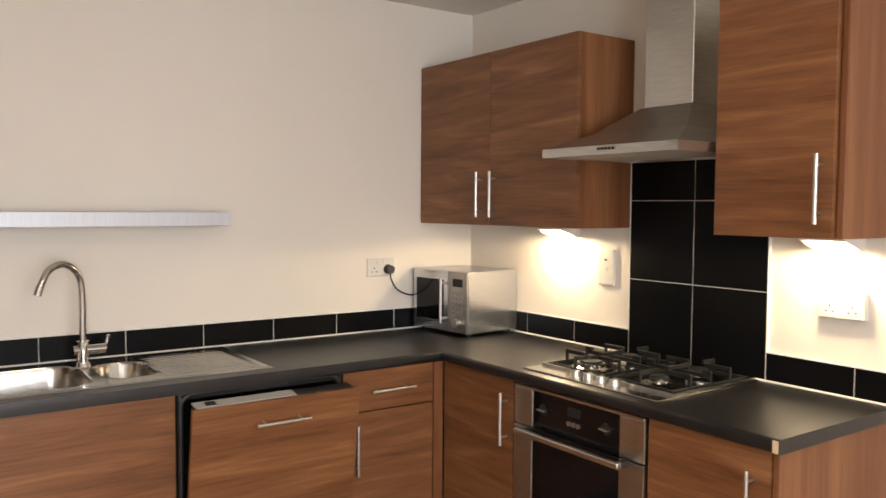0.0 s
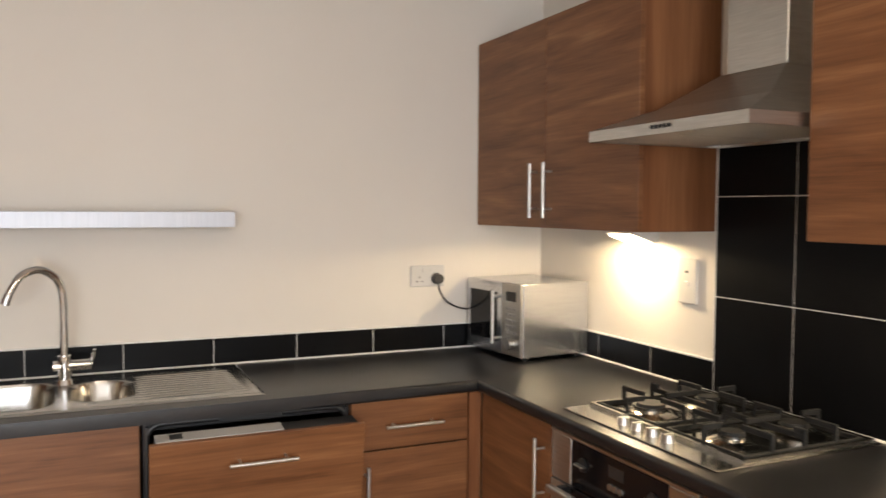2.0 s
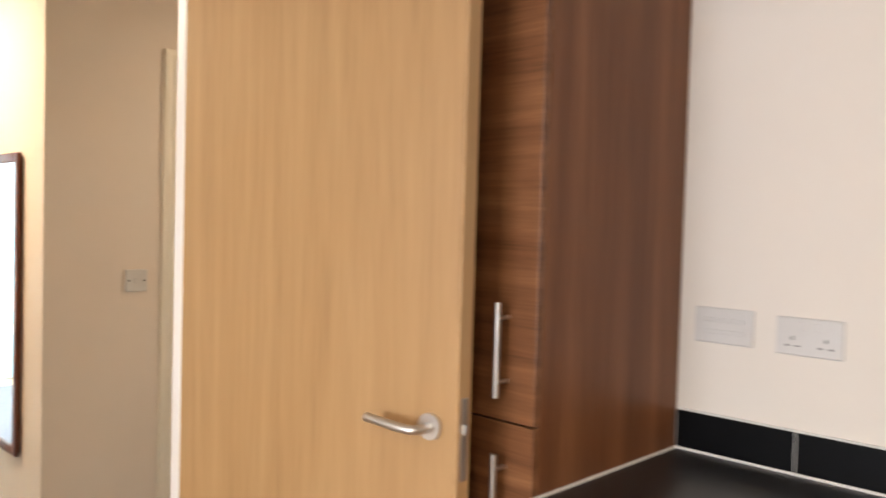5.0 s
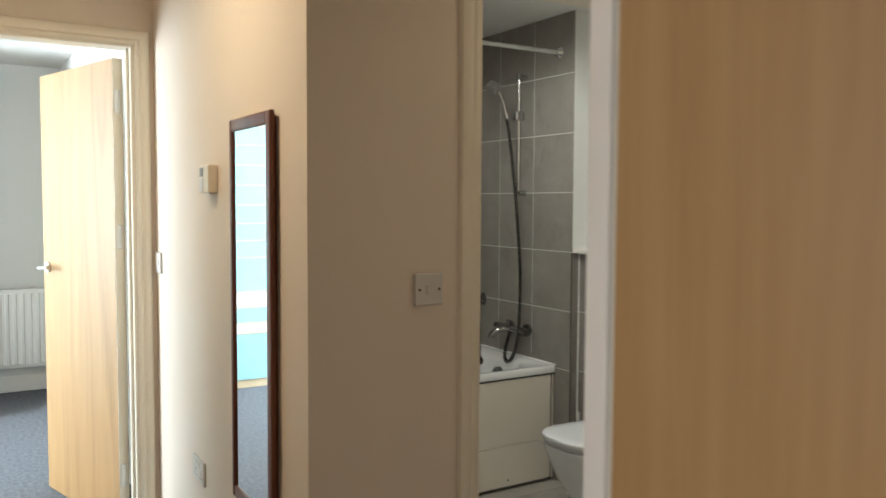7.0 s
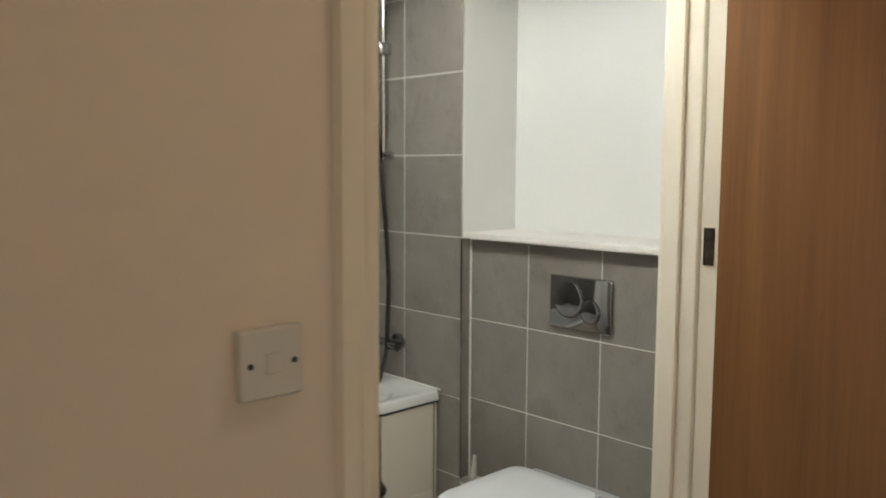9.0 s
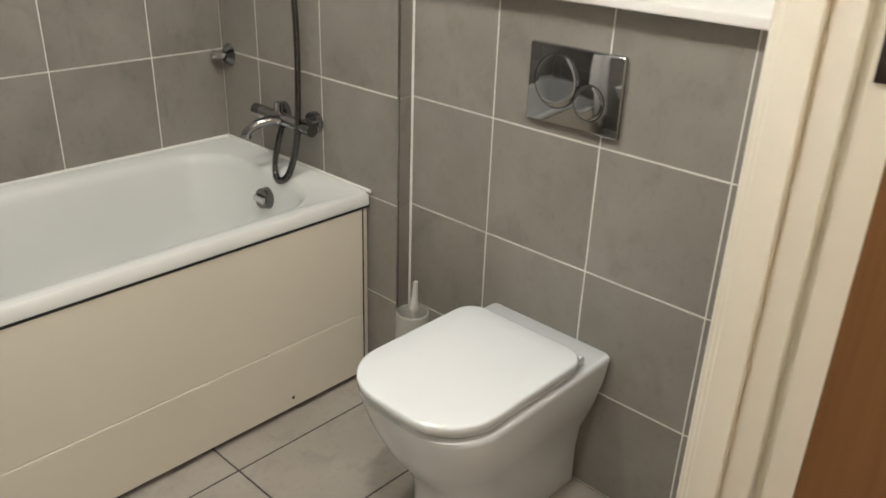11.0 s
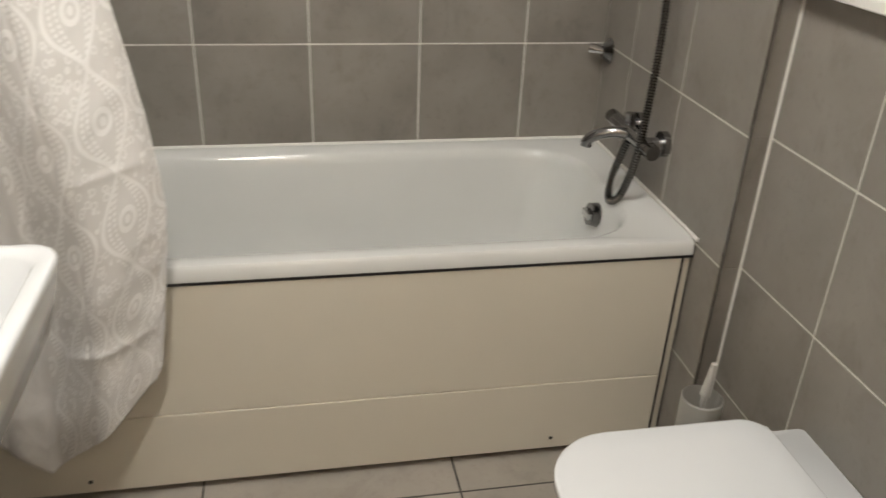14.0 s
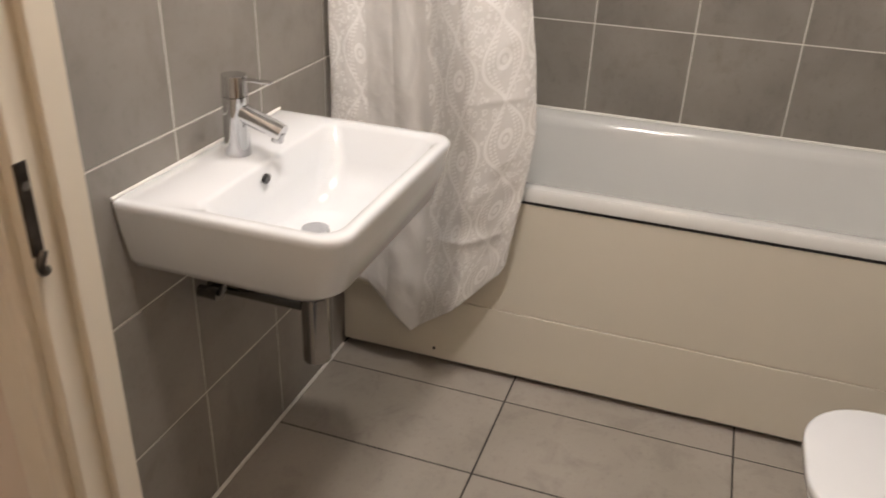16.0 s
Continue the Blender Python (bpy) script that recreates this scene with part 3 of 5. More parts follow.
def flush_door(name, hinge, turn, width, label, z1, handle=True, hinges=True, thick=0.044, lever_z=1.02, strip=0.0, veneer=None):
    """A flush veneered door: built along +x from its hinge, its face to -y, then turned."""
    d = thing(name, (hinge[0], hinge[1], 0.004), label, "door", "oak doors", "", turn)

    def put(pname, bm, mat, parent, label="", smooth=None):
        return part(pname, bm, mat, parent, label, smooth, True)

    body = put("leaf", box(0.003, width - 0.003, 0.0, thick, 0, z1, 0.0015, 1), veneer or M_oak, d)
    put("lipping", box(width - 0.0028, width, 0.001, thick - 0.001, 0, z1), M_oak_edge, d, "solid oak edge lipping")
    put("lipping", box(-strip, 0.0028, 0.001, thick - 0.001, 0, z1), M_gloss, d, "painted hinge edge")
    for z in (0.24, 1.27, 1.84):
        if hinges:
            leafbox = box(-strip + 0.004, -0.004, -0.0012, 0.0008, z - 0.038, z + 0.038, 0.0005, 1) if strip else box(-0.0025, -0.0002, 0.010, 0.038, z - 0.05, z + 0.05, 0.0008, 1)
            put("hinge", leafbox, M_bronze if strip else M_nickel, d, "steel butt hinge leaf")
    if handle:
        for fy, out in ((0.0, -1), (thick, 1)):
            x, z, reach = width - 0.062, lever_z, -0.125
            rose = put("rose", rod((x, fy, z), (x, fy + out * 0.009, z), 0.026, n=28), M_nickel, d, "round satin steel rose", 40)
            pts = curve_points([(x, fy + out * 0.006, z), (x, fy + out * 0.040, z), (x + reach * 0.22, fy + out * 0.053, z), (x + reach, fy + out * 0.050, z + 0.006)], 6)
            put("lever", tube(pts, 0.0095), M_nickel, rose, "satin steel lever", 50)
        put("latch_plate", box(width + 0.0002, width + 0.0018, 0.011, 0.033, lever_z - 0.100, lever_z + 0.060, 0.0005, 1), M_nickel, d, "steel latch plate in the edge")
        put("latch", box(width + 0.0018, width + 0.008, 0.015, 0.028, lever_z - 0.010, lever_z + 0.010, 0.002, 2), M_nickel, d)
    return d


flush_door("door_1", (-3.80, -0.845), 7.5, 0.866, "open oak veneer flush door beside the tall kitchen cupboard", 2.02, lever_z=1.055)
flush_door("door_2", (-4.868, 0.553), 10.0, 0.86, "oak door with shade in its veneer colour, standing open beside the bathroom doorway", 2.02, False, strip=0.030, veneer=M_oak_shaded)
flush_door("door_3", (-6.705, -0.888), 195.0, 0.79, "pale oak veneer bedroom door standing half open", 2.02, lever_z=1.10)

# ---- kitchen: base units and worktop ----
FY, FX, TOP = -0.58, -0.58, 0.872


def unit(name, at, label, group="kitchen base units"):
    return thing(name, at, label, "cupboard", group)


def front(parent, name, x0, x1, y0, y1, z0, z1, mat=None, label=""):
    return part(name, box(x0, x1, y0, y1, z0, z1, 0.0016, 2), mat or M_walnut, parent, label)


def carcass(parent, x0, x1, y0, y1, z0=0.15, z1=TOP):
    part("body", box(x0, x1, y0, y1, z0, z1), M_walnut_v, parent)
    return parent


u = carcass(unit("drawer_cupboard", (-2.57, -0.3, 0.15), "walnut laminate base cupboard with a drawer beside the tall unit"), -2.868, -2.272, -0.56, -0.003)
part("body_foot", box(-2.86, -2.28, -0.52, -0.10, 0.0, 0.15), M_black, u)
dr = front(u, "drawer_front", -2.866, -2.274, FY, -0.562, 0.712, 0.868)
bar_handle(dr, (-2.666, -0.612, 0.790), (-2.474, -0.612, 0.790), (0, -0.032, 0))
front(u, "door", -2.866, -2.274, FY, -0.562, 0.155, 0.707)

u = carcass(unit("sink_cupboard", (-1.96, -0.3, 0.15), "walnut laminate base cupboard under the sink"), -2.270, -1.655, -0.56, -0.003, 0.15, 0.70)
part("body_foot", box(-2.26, -1.66, -0.52, -0.10, 0.0, 0.15), M_black, u)
part("rail", box(-2.270, -1.655, -0.56, -0.545, 0.70, TOP), M_walnut, u)
dr = front(u, "door", -2.268, -1.657, FY, -0.562, 0.155, 0.868)
bar_handle(dr, (-2.222, -0.612, 0.625), (-2.222, -0.612, 0.817), (0, -0.032, 0))

# dishwasher with its door ajar
dw = thing("dishwasher", (-1.345, -0.3, 0.0), "integrated dishwasher with its walnut door ajar", "dishwasher")
tub = lattice([-1.648, -1.630, -1.060, -1.042], [-0.565, -0.05, -0.02], [0.02, 0.15, 0.845, 0.870],
              lambda x, y, z: not (-1.630 < x < -1.060 and y < -0.05 and 0.15 < z < 0.845))
part("tub", tub, M_black, dw, "dark empty dishwasher cavity")
part("trim", box(-1.648, -1.638, -0.578, -0.566, 0.15, 0.868, 0.002, 1), M_black, dw)
part("trim", box(-1.052, -1.042, -0.578, -0.566, 0.15, 0.868, 0.002, 1), M_black, dw)
part("trim", box(-1.637, -1.053, -0.575, -0.566, 0.850, 0.868, 0.002, 1), M_black, dw)
for x, s_ in ((-1.638, 1), (-1.052, -1)):
    gasket = curve_points([(x, -0.572, 0.16), (x, -0.572, 0.800), (x + s_ * 0.004, -0.572, 0.838), (x + s_ * 0.022, -0.572, 0.858), (x + s_ * 0.060, -0.572, 0.863), (x + s_ * 0.20, -0.572, 0.863)], 6)
    part("gasket", tube(gasket, 0.0095, n=10), M_black, dw, "black rubber door gasket", 60)
tilt = Matrix.Translation((0, -0.60, 0.16)) @ Matrix.Rotation(radians(8.6), 4, "X") @ Matrix.Translation((0, 0.60, -0.16))


def tilted(bm):
    bm.transform(tilt)
    return bm


pan = part("door_panel", tilted(box(-1.640, -1.030, -0.602, -0.584, 0.155, 0.845, 0.0016, 2)), M_walnut, dw, "walnut laminate door panel")
inner = part("inner_door", tilted(box(-1.625, -1.045, -0.583, -0.540, 0.17, 0.838, 0.004, 2)), M_black, dw, "black inner door")
part("control_strip", tilted(box(-1.622, -1.270, -0.583, -0.528, 0.8385, 0.846, 0.002, 2)), M_light_plastic, inner, "light grey control strip")
part("display", tilted(box(-1.585, -1.550, -0.572, -0.540, 0.8462, 0.8475, 0.0004, 1)), M_black, inner, "small dark display")
part("control_strip", tilted(box(-1.268, -1.048, -0.583, -0.528, 0.8385, 0.844, 0.002, 2)), M_black, inner, "dark grey strip")
hp = tilt @ Vector((-1.431, -0.634, 0.775)), tilt @ Vector((-1.238, -0.634, 0.775))
bar_handle(pan, hp[0], hp[1], tilt.to_3x3() @ Vector((0, -0.032, 0)))

u = carcass(unit("drawer_cupboard", (-0.83, -0.3, 0.15), "narrow walnut laminate cupboard with a drawer beside the dishwasher"), -1.036, -0.610, -0.56, -0.003)
part("body_foot", box(-1.03, -0.62, -0.52, -0.10, 0.0, 0.15), M_black, u)
dr = front(u, "drawer_front", -1.034, -0.629, FY, -0.562, 0.712, 0.868)
bar_handle(dr, (-0.927, -0.612, 0.788), (-0.730, -0.612, 0.788), (0, -0.032, 0))
dr = front(u, "door", -1.034, -0.629, FY, -0.562, 0.155, 0.707)
bar_handle(dr, (-0.988, -0.612, 0.475), (-0.988, -0.612, 0.667), (0, -0.032, 0))
part("filler", box(-0.625, -0.580, -0.583, -0.562, 0.155, 0.868, 0.001, 1), M_walnut_v, u, "vertical walnut corner post")

u = carcass(unit("corner_cupboard", (-0.3, -0.8, 0.15), "walnut laminate corner base cupboard"), -0.56, -0.003, -1.025, -0.565)
part("body_foot", box(-0.52, -0.1, -1.02, -0.57, 0.0, 0.15), M_black, u)
dr = front(u, "door", FX, -0.562, -1.022, -0.592, 0.155, 0.868)
bar_handle(dr, (-0.612, -0.986, 0.625), (-0.612, -0.986, 0.818), (-0.032, 0, 0))

u = carcass(unit("end_cupboard", (-0.3, -1.85, 0.15), "walnut laminate end base cupboard"), -0.56, -0.003, -2.048, -1.640)
part("body_foot", box(-0.52, -0.1, -2.04, -1.65, 0.0, 0.15), M_black, u)
dr = front(u, "door", FX, -0.562, -2.046, -1.642, 0.155, 0.868)
bar_handle(dr, (-0.612, -1.993, 0.620), (-0.612, -1.993, 0.812), (-0.032, 0, 0))
part("end_panel", box(-0.582, -0.002, -2.068, -2.050, 0.0, 0.8715, 0.0012, 1), M_walnut_v, u, "walnut end panel with upright grain")

# oven
ov = thing("oven", (-0.3, -1.33, 0.15), "built-in stainless steel oven with black glass", "oven")
part("body", box(-0.555, -0.02, -1.632, -1.030, 0.15, 0.868), M_grey_plastic, ov)
for y0, y1 in ((-1.128, -1.032), (-1.630, -1.530)):
    part("control_panel", box(-0.582, -0.556, y0, y1, 0.722, 0.852, 0.002, 2), M_steel, ov, "brushed steel side of the control panel")
    part("door_side", box(-0.584, -0.556, y0, y1, 0.27, 0.717, 0.002, 2), M_steel, ov, "brushed steel door side")
part("trim", box(-0.584, -0.556, -1.630, -1.032, 0.8525, 0.864, 0.002, 1), M_steel, ov)
cp = part("control_glass", box(-0.580, -0.556, -1.529, -1.129, 0.722, 0.852, 0.001, 1), M_black_glass, ov, "black glass control panel")
part("door_glass", box(-0.582, -0.556, -1.529, -1.129, 0.27, 0.717, 0.001, 1), M_black_glass, ov, "black glass oven door")
for ky in (-1.185, -1.475):
    kn = part("knob", rod((-0.5802, ky, 0.795), (-0.586, ky, 0.795), 0.019, n=28), M_black, cp, "flat black knob", 40)
    part("grip", box(-0.600, -0.5862, ky - 0.020, ky + 0.020, 0.7920, 0.7975, 0.002, 2), M_steel, kn, "steel grip bar")
part("display", box(-0.5812, -0.5802, -1.360, -1.300, 0.800, 0.830), M_black, cp)
for k in range(3):
    part("button", rod((-0.5802, -1.308 - k * 0.022, 0.775), (-0.586, -1.308 - k * 0.022, 0.775), 0.008, n=16), M_nickel, cp, "", 40)
oh = part("handle", box(-0.640, -0.618, -1.575, -1.090, 0.700, 0.722, 0.006, 3), M_steel, ov, "broad steel bar handle", 40)
for y in (-1.12, -1.56):
    part("bracket", box(-0.617, -0.583, y - 0.012, y + 0.012, 0.700, 0.720, 0.002, 1), M_black, oh)

# worktop: one L-shaped board with a cut-out for the sink
wt = thing("worktop", (-0.6, -0.3, TOP), "black laminate L-shaped worktop with a rounded front edge", "worktop")
bm = lattice([-2.868, -2.215, -1.365, -0.606, -0.001], [-2.080, -0.604, -0.490, -0.085, -0.001], [TOP, 0.912],
             lambda x, y, z: (x > -0.606 or y > -0.604) and not (-2.215 < x < -1.365 and -0.490 < y < -0.085))
bm.edges.ensure_lookup_table()
edges = []
for e in bm.edges:
    a, c = e.verts[0].co, e.verts[1].co
    level = abs(a.z - c.z) < 1e-6
    if level and ((abs(a.y + 0.604) < 1e-5 and abs(c.y + 0.604) < 1e-5 and max(a.x, c.x) < -0.605) or (abs(a.x + 0.606) < 1e-5 and abs(c.x + 0.606) < 1e-5 and max(a.y, c.y) < -0.603)):
        edges.append(e)
bmesh.ops.bevel(bm, geom=edges, offset=0.012, segments=4, affect="EDGES", profile=0.5)
part("board", bm, M_worktop, wt, "", 40)
part("corner_cap", box(-0.6085, -0.580, -2.0822, -2.0802, 0.874, 0.910), M_worktop, wt)
part("end_strip", box(-0.6075, -0.6062, -2.0805, -2.062, 0.876, 0.9085), M_chip, wt, "bare chipboard corner")
part("silicone_bead", rod((-2.868, -0.0125, 0.9135), (-0.012, -0.0125, 0.9135), 0.0045, n=8), M_silicone, wt, "white silicone joint")
part("silicone_bead", rod((-0.0125, -2.080, 0.9135), (-0.0125, -0.012, 0.9135), 0.0045, n=8), M_silicone, wt, "white silicone joint")
part("silicone_bead", rod((-2.868, -0.598, 0.9125), (-2.868, -0.01, 0.9125), 0.004, n=8), M_silicone, wt, "white silicone joint")

# tall cupboard
tu = unit("tall_cupboard", (-3.18, -0.3, 0.0), "tall walnut laminate larder cupboard beside the worktop", "")
part("body", box(-3.478, -2.900, -0.562, -0.003, 0.12, 2.155), M_walnut_v, tu)
part("side_panel", box(-2.8985, -2.8725, -0.5625, -0.003, 0.0, 2.157, 0.001, 1), M_walnut_v, tu, "walnut side panel with upright grain")
part("plinth", box(-3.478, -2.90, -0.54, -0.52, 0.0, 0.12), M_walnut, tu)
for z0, z1, h0, h1 in ((0.13, 1.051, 0.800, 0.993), (1.055, 2.152, 1.107, 1.298)):
    dr = front(tu, "door", -3.476, -2.8730, -0.584, -0.5635, z0, z1)
    bar_handle(dr, (-2.945, -0.618, h0), (-2.945, -0.618, h1), (0, -0.034, 0))
structure("wall_filler_kitchen", box(-3.80, -3.479, -0.562, -0.003, 0.0, 2.155), M_wall, "plain boxed-in pipe casing beside the larder cupboard")

# wall cupboards
wc1 = unit("wall_cupboard", (-0.16, -0.52, 1.415), "walnut laminate double wall cupboard beside the cooker hood", "kitchen wall units")
part("body", box(-0.286, -0.002, -1.030, -0.006, 1.433, 2.143), M_walnut_v, wc1)
part("bottom", box(-0.286, -0.002, -1.030, -0.006, 1.416, 1.432), M_walnut, wc1)
part("end_panel", box(-0.290, -0.002, -1.050, -1.032, 1.414, 2.146, 0.001, 1), M_walnut_v, wc1, "walnut end panel with upright grain")
for y0, y1, hy in ((-0.529, -0.006, -0.478), (-1.050, -0.533, -0.569)):
    dr = front(wc1, "door", -0.308, -0.2905, y0, y1, 1.414, 2.146)
    bar_handle(dr, (-0.340, hy, 1.449), (-0.340, hy, 1.642), (-0.032, 0, 0))
wc2 = unit("wall_cupboard", (-0.16, -1.87, 1.412), "walnut laminate single wall cupboard beside the cooker hood", "kitchen wall units")
part("body", box(-0.306, -0.002, -2.046, -1.669, 1.430, 2.143), M_walnut_v, wc2)
part("bottom", box(-0.306, -0.002, -2.046, -1.669, 1.413, 1.429), M_walnut, wc2)
part("end_panel", box(-0.310, -0.002, -2.067, -2.048, 1.412, 2.146, 0.001, 1), M_walnut_v, wc2, "walnut end panel with upright grain")
dr = front(wc2, "door", -0.328, -0.3105, -2.045, -1.669, 1.412, 2.146)
bar_handle(dr, (-0.360, -2.012, 1.452), (-0.360, -2.012, 1.645), (-0.032, 0, 0))

# wedge-shaped lamps under the wall cupboards
lamp_shape = [(-0.125, 1.4115), (-0.002, 1.4115), (-0.002, 1.372), (-0.02, 1.366), (-0.118, 1.398)]
for ly in (-0.70, -1.90):
    la = thing("under_cupboard_light", (-0.06, ly, 1.3665), "small lit wedge-shaped lamp under the wall cupboard", "lamp", "under-cupboard lamps")
    bm = bmesh.new()
    rows = [[bm.verts.new((x, ly + s * 0.075, z)) for x, z in lamp_shape] for s in (-1, 1)]
    for k in range(5):
        bm.faces.new((rows[0][k], rows[0][(k + 1) % 5], rows[1][(k + 1) % 5], rows[1][k]))
    bm.faces.new(rows[0][::-1])
    bm.faces.new(rows[1])
    part("housing", bm, M_white_plastic, la)
    lens = bmesh.new()
    a, c = Vector((-0.026, 0, 1.3655)), Vector((-0.112, 0, 1.3935))
    off = Vector((-0.003, 0, -0.004))
    lens.faces.new([lens.verts.new(p) for p in (a + off + Vector((0, ly - 0.06, 0)), a + off + Vector((0, ly + 0.06, 0)), c + off + Vector((0, ly + 0.06, 0)), c + off + Vector((0, ly - 0.06, 0)))])
    part("lens", lens, M_glow, la, "glowing warm lens")

# cooker hood
ho = thing("cooker_hood", (-0.25, -1.357, 1.668), "stainless steel chimney cooker hood above the hob", "cooker hood")
rim = lattice([-0.491, -0.475, -0.02, -0.004], [-1.655, -1.640, -1.076, -1.061], [1.668, 1.676, 1.698], lambda x, y, z: z > 1.676 or not (-0.475 < x < -0.02 and -1.640 < y < -1.076))
part("rim", rim, M_steel, ho, "brushed steel front rim")
can = bmesh.new()
lo = [(-0.488, -1.652, 1.699), (-0.004, -1.652, 1.699), (-0.004, -1.064, 1.699), (-0.488, -1.064, 1.699)]
mid = [(-0.33, -1.56, 1.757), (-0.004, -1.56, 1.757), (-0.004, -1.155, 1.757), (-0.33, -1.155, 1.757)]
hi = [(-0.185, -1.468, 1.850), (-0.004, -1.468, 1.850), (-0.004, -1.246, 1.850), (-0.185, -1.246, 1.850)]
loft([lo, mid, hi], can)
part("canopy", can, M_steel_hood, ho, "sloping steel canopy")
part("chimney", box(-0.176, -0.004, -1.462, -1.254, 1.8505, 2.30, 0.002, 1), M_steel, ho, "brushed steel chimney")
part("chimney_top", box(-0.171, -0.004, -1.457, -1.259, 2.3005, H_K - 0.001, 0.002, 1), M_steel, ho)
for y0, y1 in ((-1.638, -1.361), (-1.353, -1.078)):
    part("grease_filter", box(-0.472, -0.10, y0, y1, 1.6695, 1.6755, 0.002, 1), M_filter, ho, "aluminium grease filter")
for k in range(5):
    part("button", rod((-0.4912, -1.335 - k * 0.016, 1.687), (-0.4955, -1.335 - k * 0.016, 1.687), 0.005, n=12), M_black, ho)

# ---- hob ----
hb = thing("gas_hob", (-0.3, -1.348, 0.9122), "stainless steel gas hob with black cast iron supports", "hob")
part("plate", box(-0.555, -0.035, -1.650, -1.046, 0.9122, 0.9175, 0.002, 2), M_hob, hb, "")
rim = lattice([-0.470, -0.460, -0.055, -0.045], [-1.642, -1.632, -1.064, -1.054], [0.9176, 0.927], lambda x, y, z: not (-0.460 < x < -0.055 and -1.632 < y < -1.064))
part("raised_rim", rim, M_steel_flat, hb)
for bx, by, r in ((-0.365, -1.195, 0.058), (-0.365, -1.500, 0.042), (-0.160, -1.195, 0.042), (-0.160, -1.500, 0.050)):
    bn = part("burner", rod((bx, by, 0.9177), (bx, by, 0.932), r + 0.028, n=36, r2=r * 0.9), M_hob, hb, "gas burner", 40)
    part("flame_ring", rod((bx, by, 0.9302), (bx, by, 0.940), r * 0.86, n=32), M_steel_flat, bn, "pale ribbed flame ring", 40)
    part("burner_cap", rod((bx, by, 0.9402), (bx, by, 0.947), r * 0.72, n=32, r2=r * 0.66), M_iron, bn, "black enamel cap", 40)
def finger(bm, p, d, reach):
    """An inverted L of cast iron that rises at p and reaches over the burner."""
    (x, y), (dx, dy) = p, d
    w = 0.0048
    ex, ey = abs(dy) * w, abs(dx) * w
    box(x - ex - abs(dx) * 0.005, x + ex + abs(dx) * 0.005, y - ey - abs(dy) * 0.005, y + ey + abs(dy) * 0.005, 0.920, 0.970, 0.0015, 1, bm)
    x2, y2 = x + dx * reach, y + dy * reach
    box(min(x, x2) - ex, max(x, x2) + ex, min(y, y2) - ey, max(y, y2) + ey, 0.956, 0.970, 0.0015, 1, bm)


for gy0, gy1 in ((-1.333, -1.070), (-1.627, -1.364)):
    ym = (gy0 + gy1) / 2
    bm = bmesh.new()
    for x0, x1, y0, y1 in ((-0.455, -0.446, gy0, gy1), (-0.077, -0.068, gy0, gy1), (-0.446, -0.077, gy0, gy0 + 0.008), (-0.446, -0.077, gy1 - 0.008, gy1)):
        box(x0, x1, y0, y1, 0.9185, 0.930, 0.0015, 1, bm)
    box(-0.268, -0.258, gy0, gy1, 0.944, 0.958, 0.0015, 1, bm)
    gr = part("pan_support", bm, M_iron, hb, "black cast iron pan support")
    for p, d, reach in (((-0.365, gy0 + 0.004), (0, 1), 0.092), ((-0.365, gy1 - 0.004), (0, -1), 0.092), ((-0.160, gy0 + 0.004), (0, 1), 0.092),
                        ((-0.160, gy1 - 0.004), (0, -1), 0.092), ((-0.450, ym), (1, 0), 0.055), ((-0.072, ym), (-1, 0), 0.058),
                        ((-0.263, gy0 + 0.004), (0, 1), 0.03), ((-0.263, gy1 - 0.004), (0, -1), 0.03)):
        bm = bmesh.new()
        finger(bm, p, d, reach)
        part("finger", bm, M_iron, gr)
    part("finger", box(-0.320, -0.205, ym - 0.0048, ym + 0.0048, 0.956, 0.970, 0.0015, 1), M_iron, gr)
for k in range(4):
    ky = -1.262 - 0.058 * k
    kn = part("knob", rod((-0.508, ky, 0.9178), (-0.508, ky, 0.938), 0.0165, n=28, r2=0.0145), M_nickel, hb, "steel control knob", 40)
    part("pointer", box(-0.524, -0.492, ky - 0.0025, ky + 0.0025, 0.9402, 0.943, 0.001, 1), M_black, kn)

# ---- sink with bowls and drainer ----
sk = thing("kitchen_sink", (-1.78, -0.29, 0.9122), "stainless steel one-and-a-half bowl sink with drainer", "sink")


def well(x, y, x0, x1, y0, y1, r, depth, soft):
    cx, cy, hx, hy = (x0 + x1) / 2, (y0 + y1) / 2, (x1 - x0) / 2 - r, (y1 - y0) / 2 - r
    d = math.hypot(max(abs(x - cx) - hx, 0), max(abs(y - cy) - hy, 0)) - r
    d = max(d, max(abs(x - cx) - hx, abs(y - cy) - hy) - r)
    t = min(max(-d / soft, 0), 1)
    return -depth * (t * t * (3 - 2 * t)) ** 0.6


def sink_z(x, y):
    z = 0.0
    e = min(x + 2.266, -1.292 - x, y + 0.538, -0.034 - y)
    z += 0.004 * min(max(e / 0.010, 0), 1) - 0.002 * min(max((e - 0.012) / 0.012, 0), 1)
    z += well(x, y, -2.215, -1.880, -0.485, -0.105, 0.085, 0.150, 0.035)
    z += well(x, y, -1.835, -1.655, -0.440, -0.150, 0.080, 0.095, 0.035)
    if -1.655 < x < -1.335 and -0.475 < y < -0.095:
        slope = min(max((x + 1.655) / 0.05, 0), 1) * min(max((-1.335 - x) / 0.02, 0), 1) * min(max((-0.095 - y) / 0.02, 0), 1) * min(max((y + 0.475) / 0.02, 0), 1)
        z += slope * (-0.011 + 0.011 * abs(math.sin(y * math.pi / 0.033)) ** 0.4)
    return z


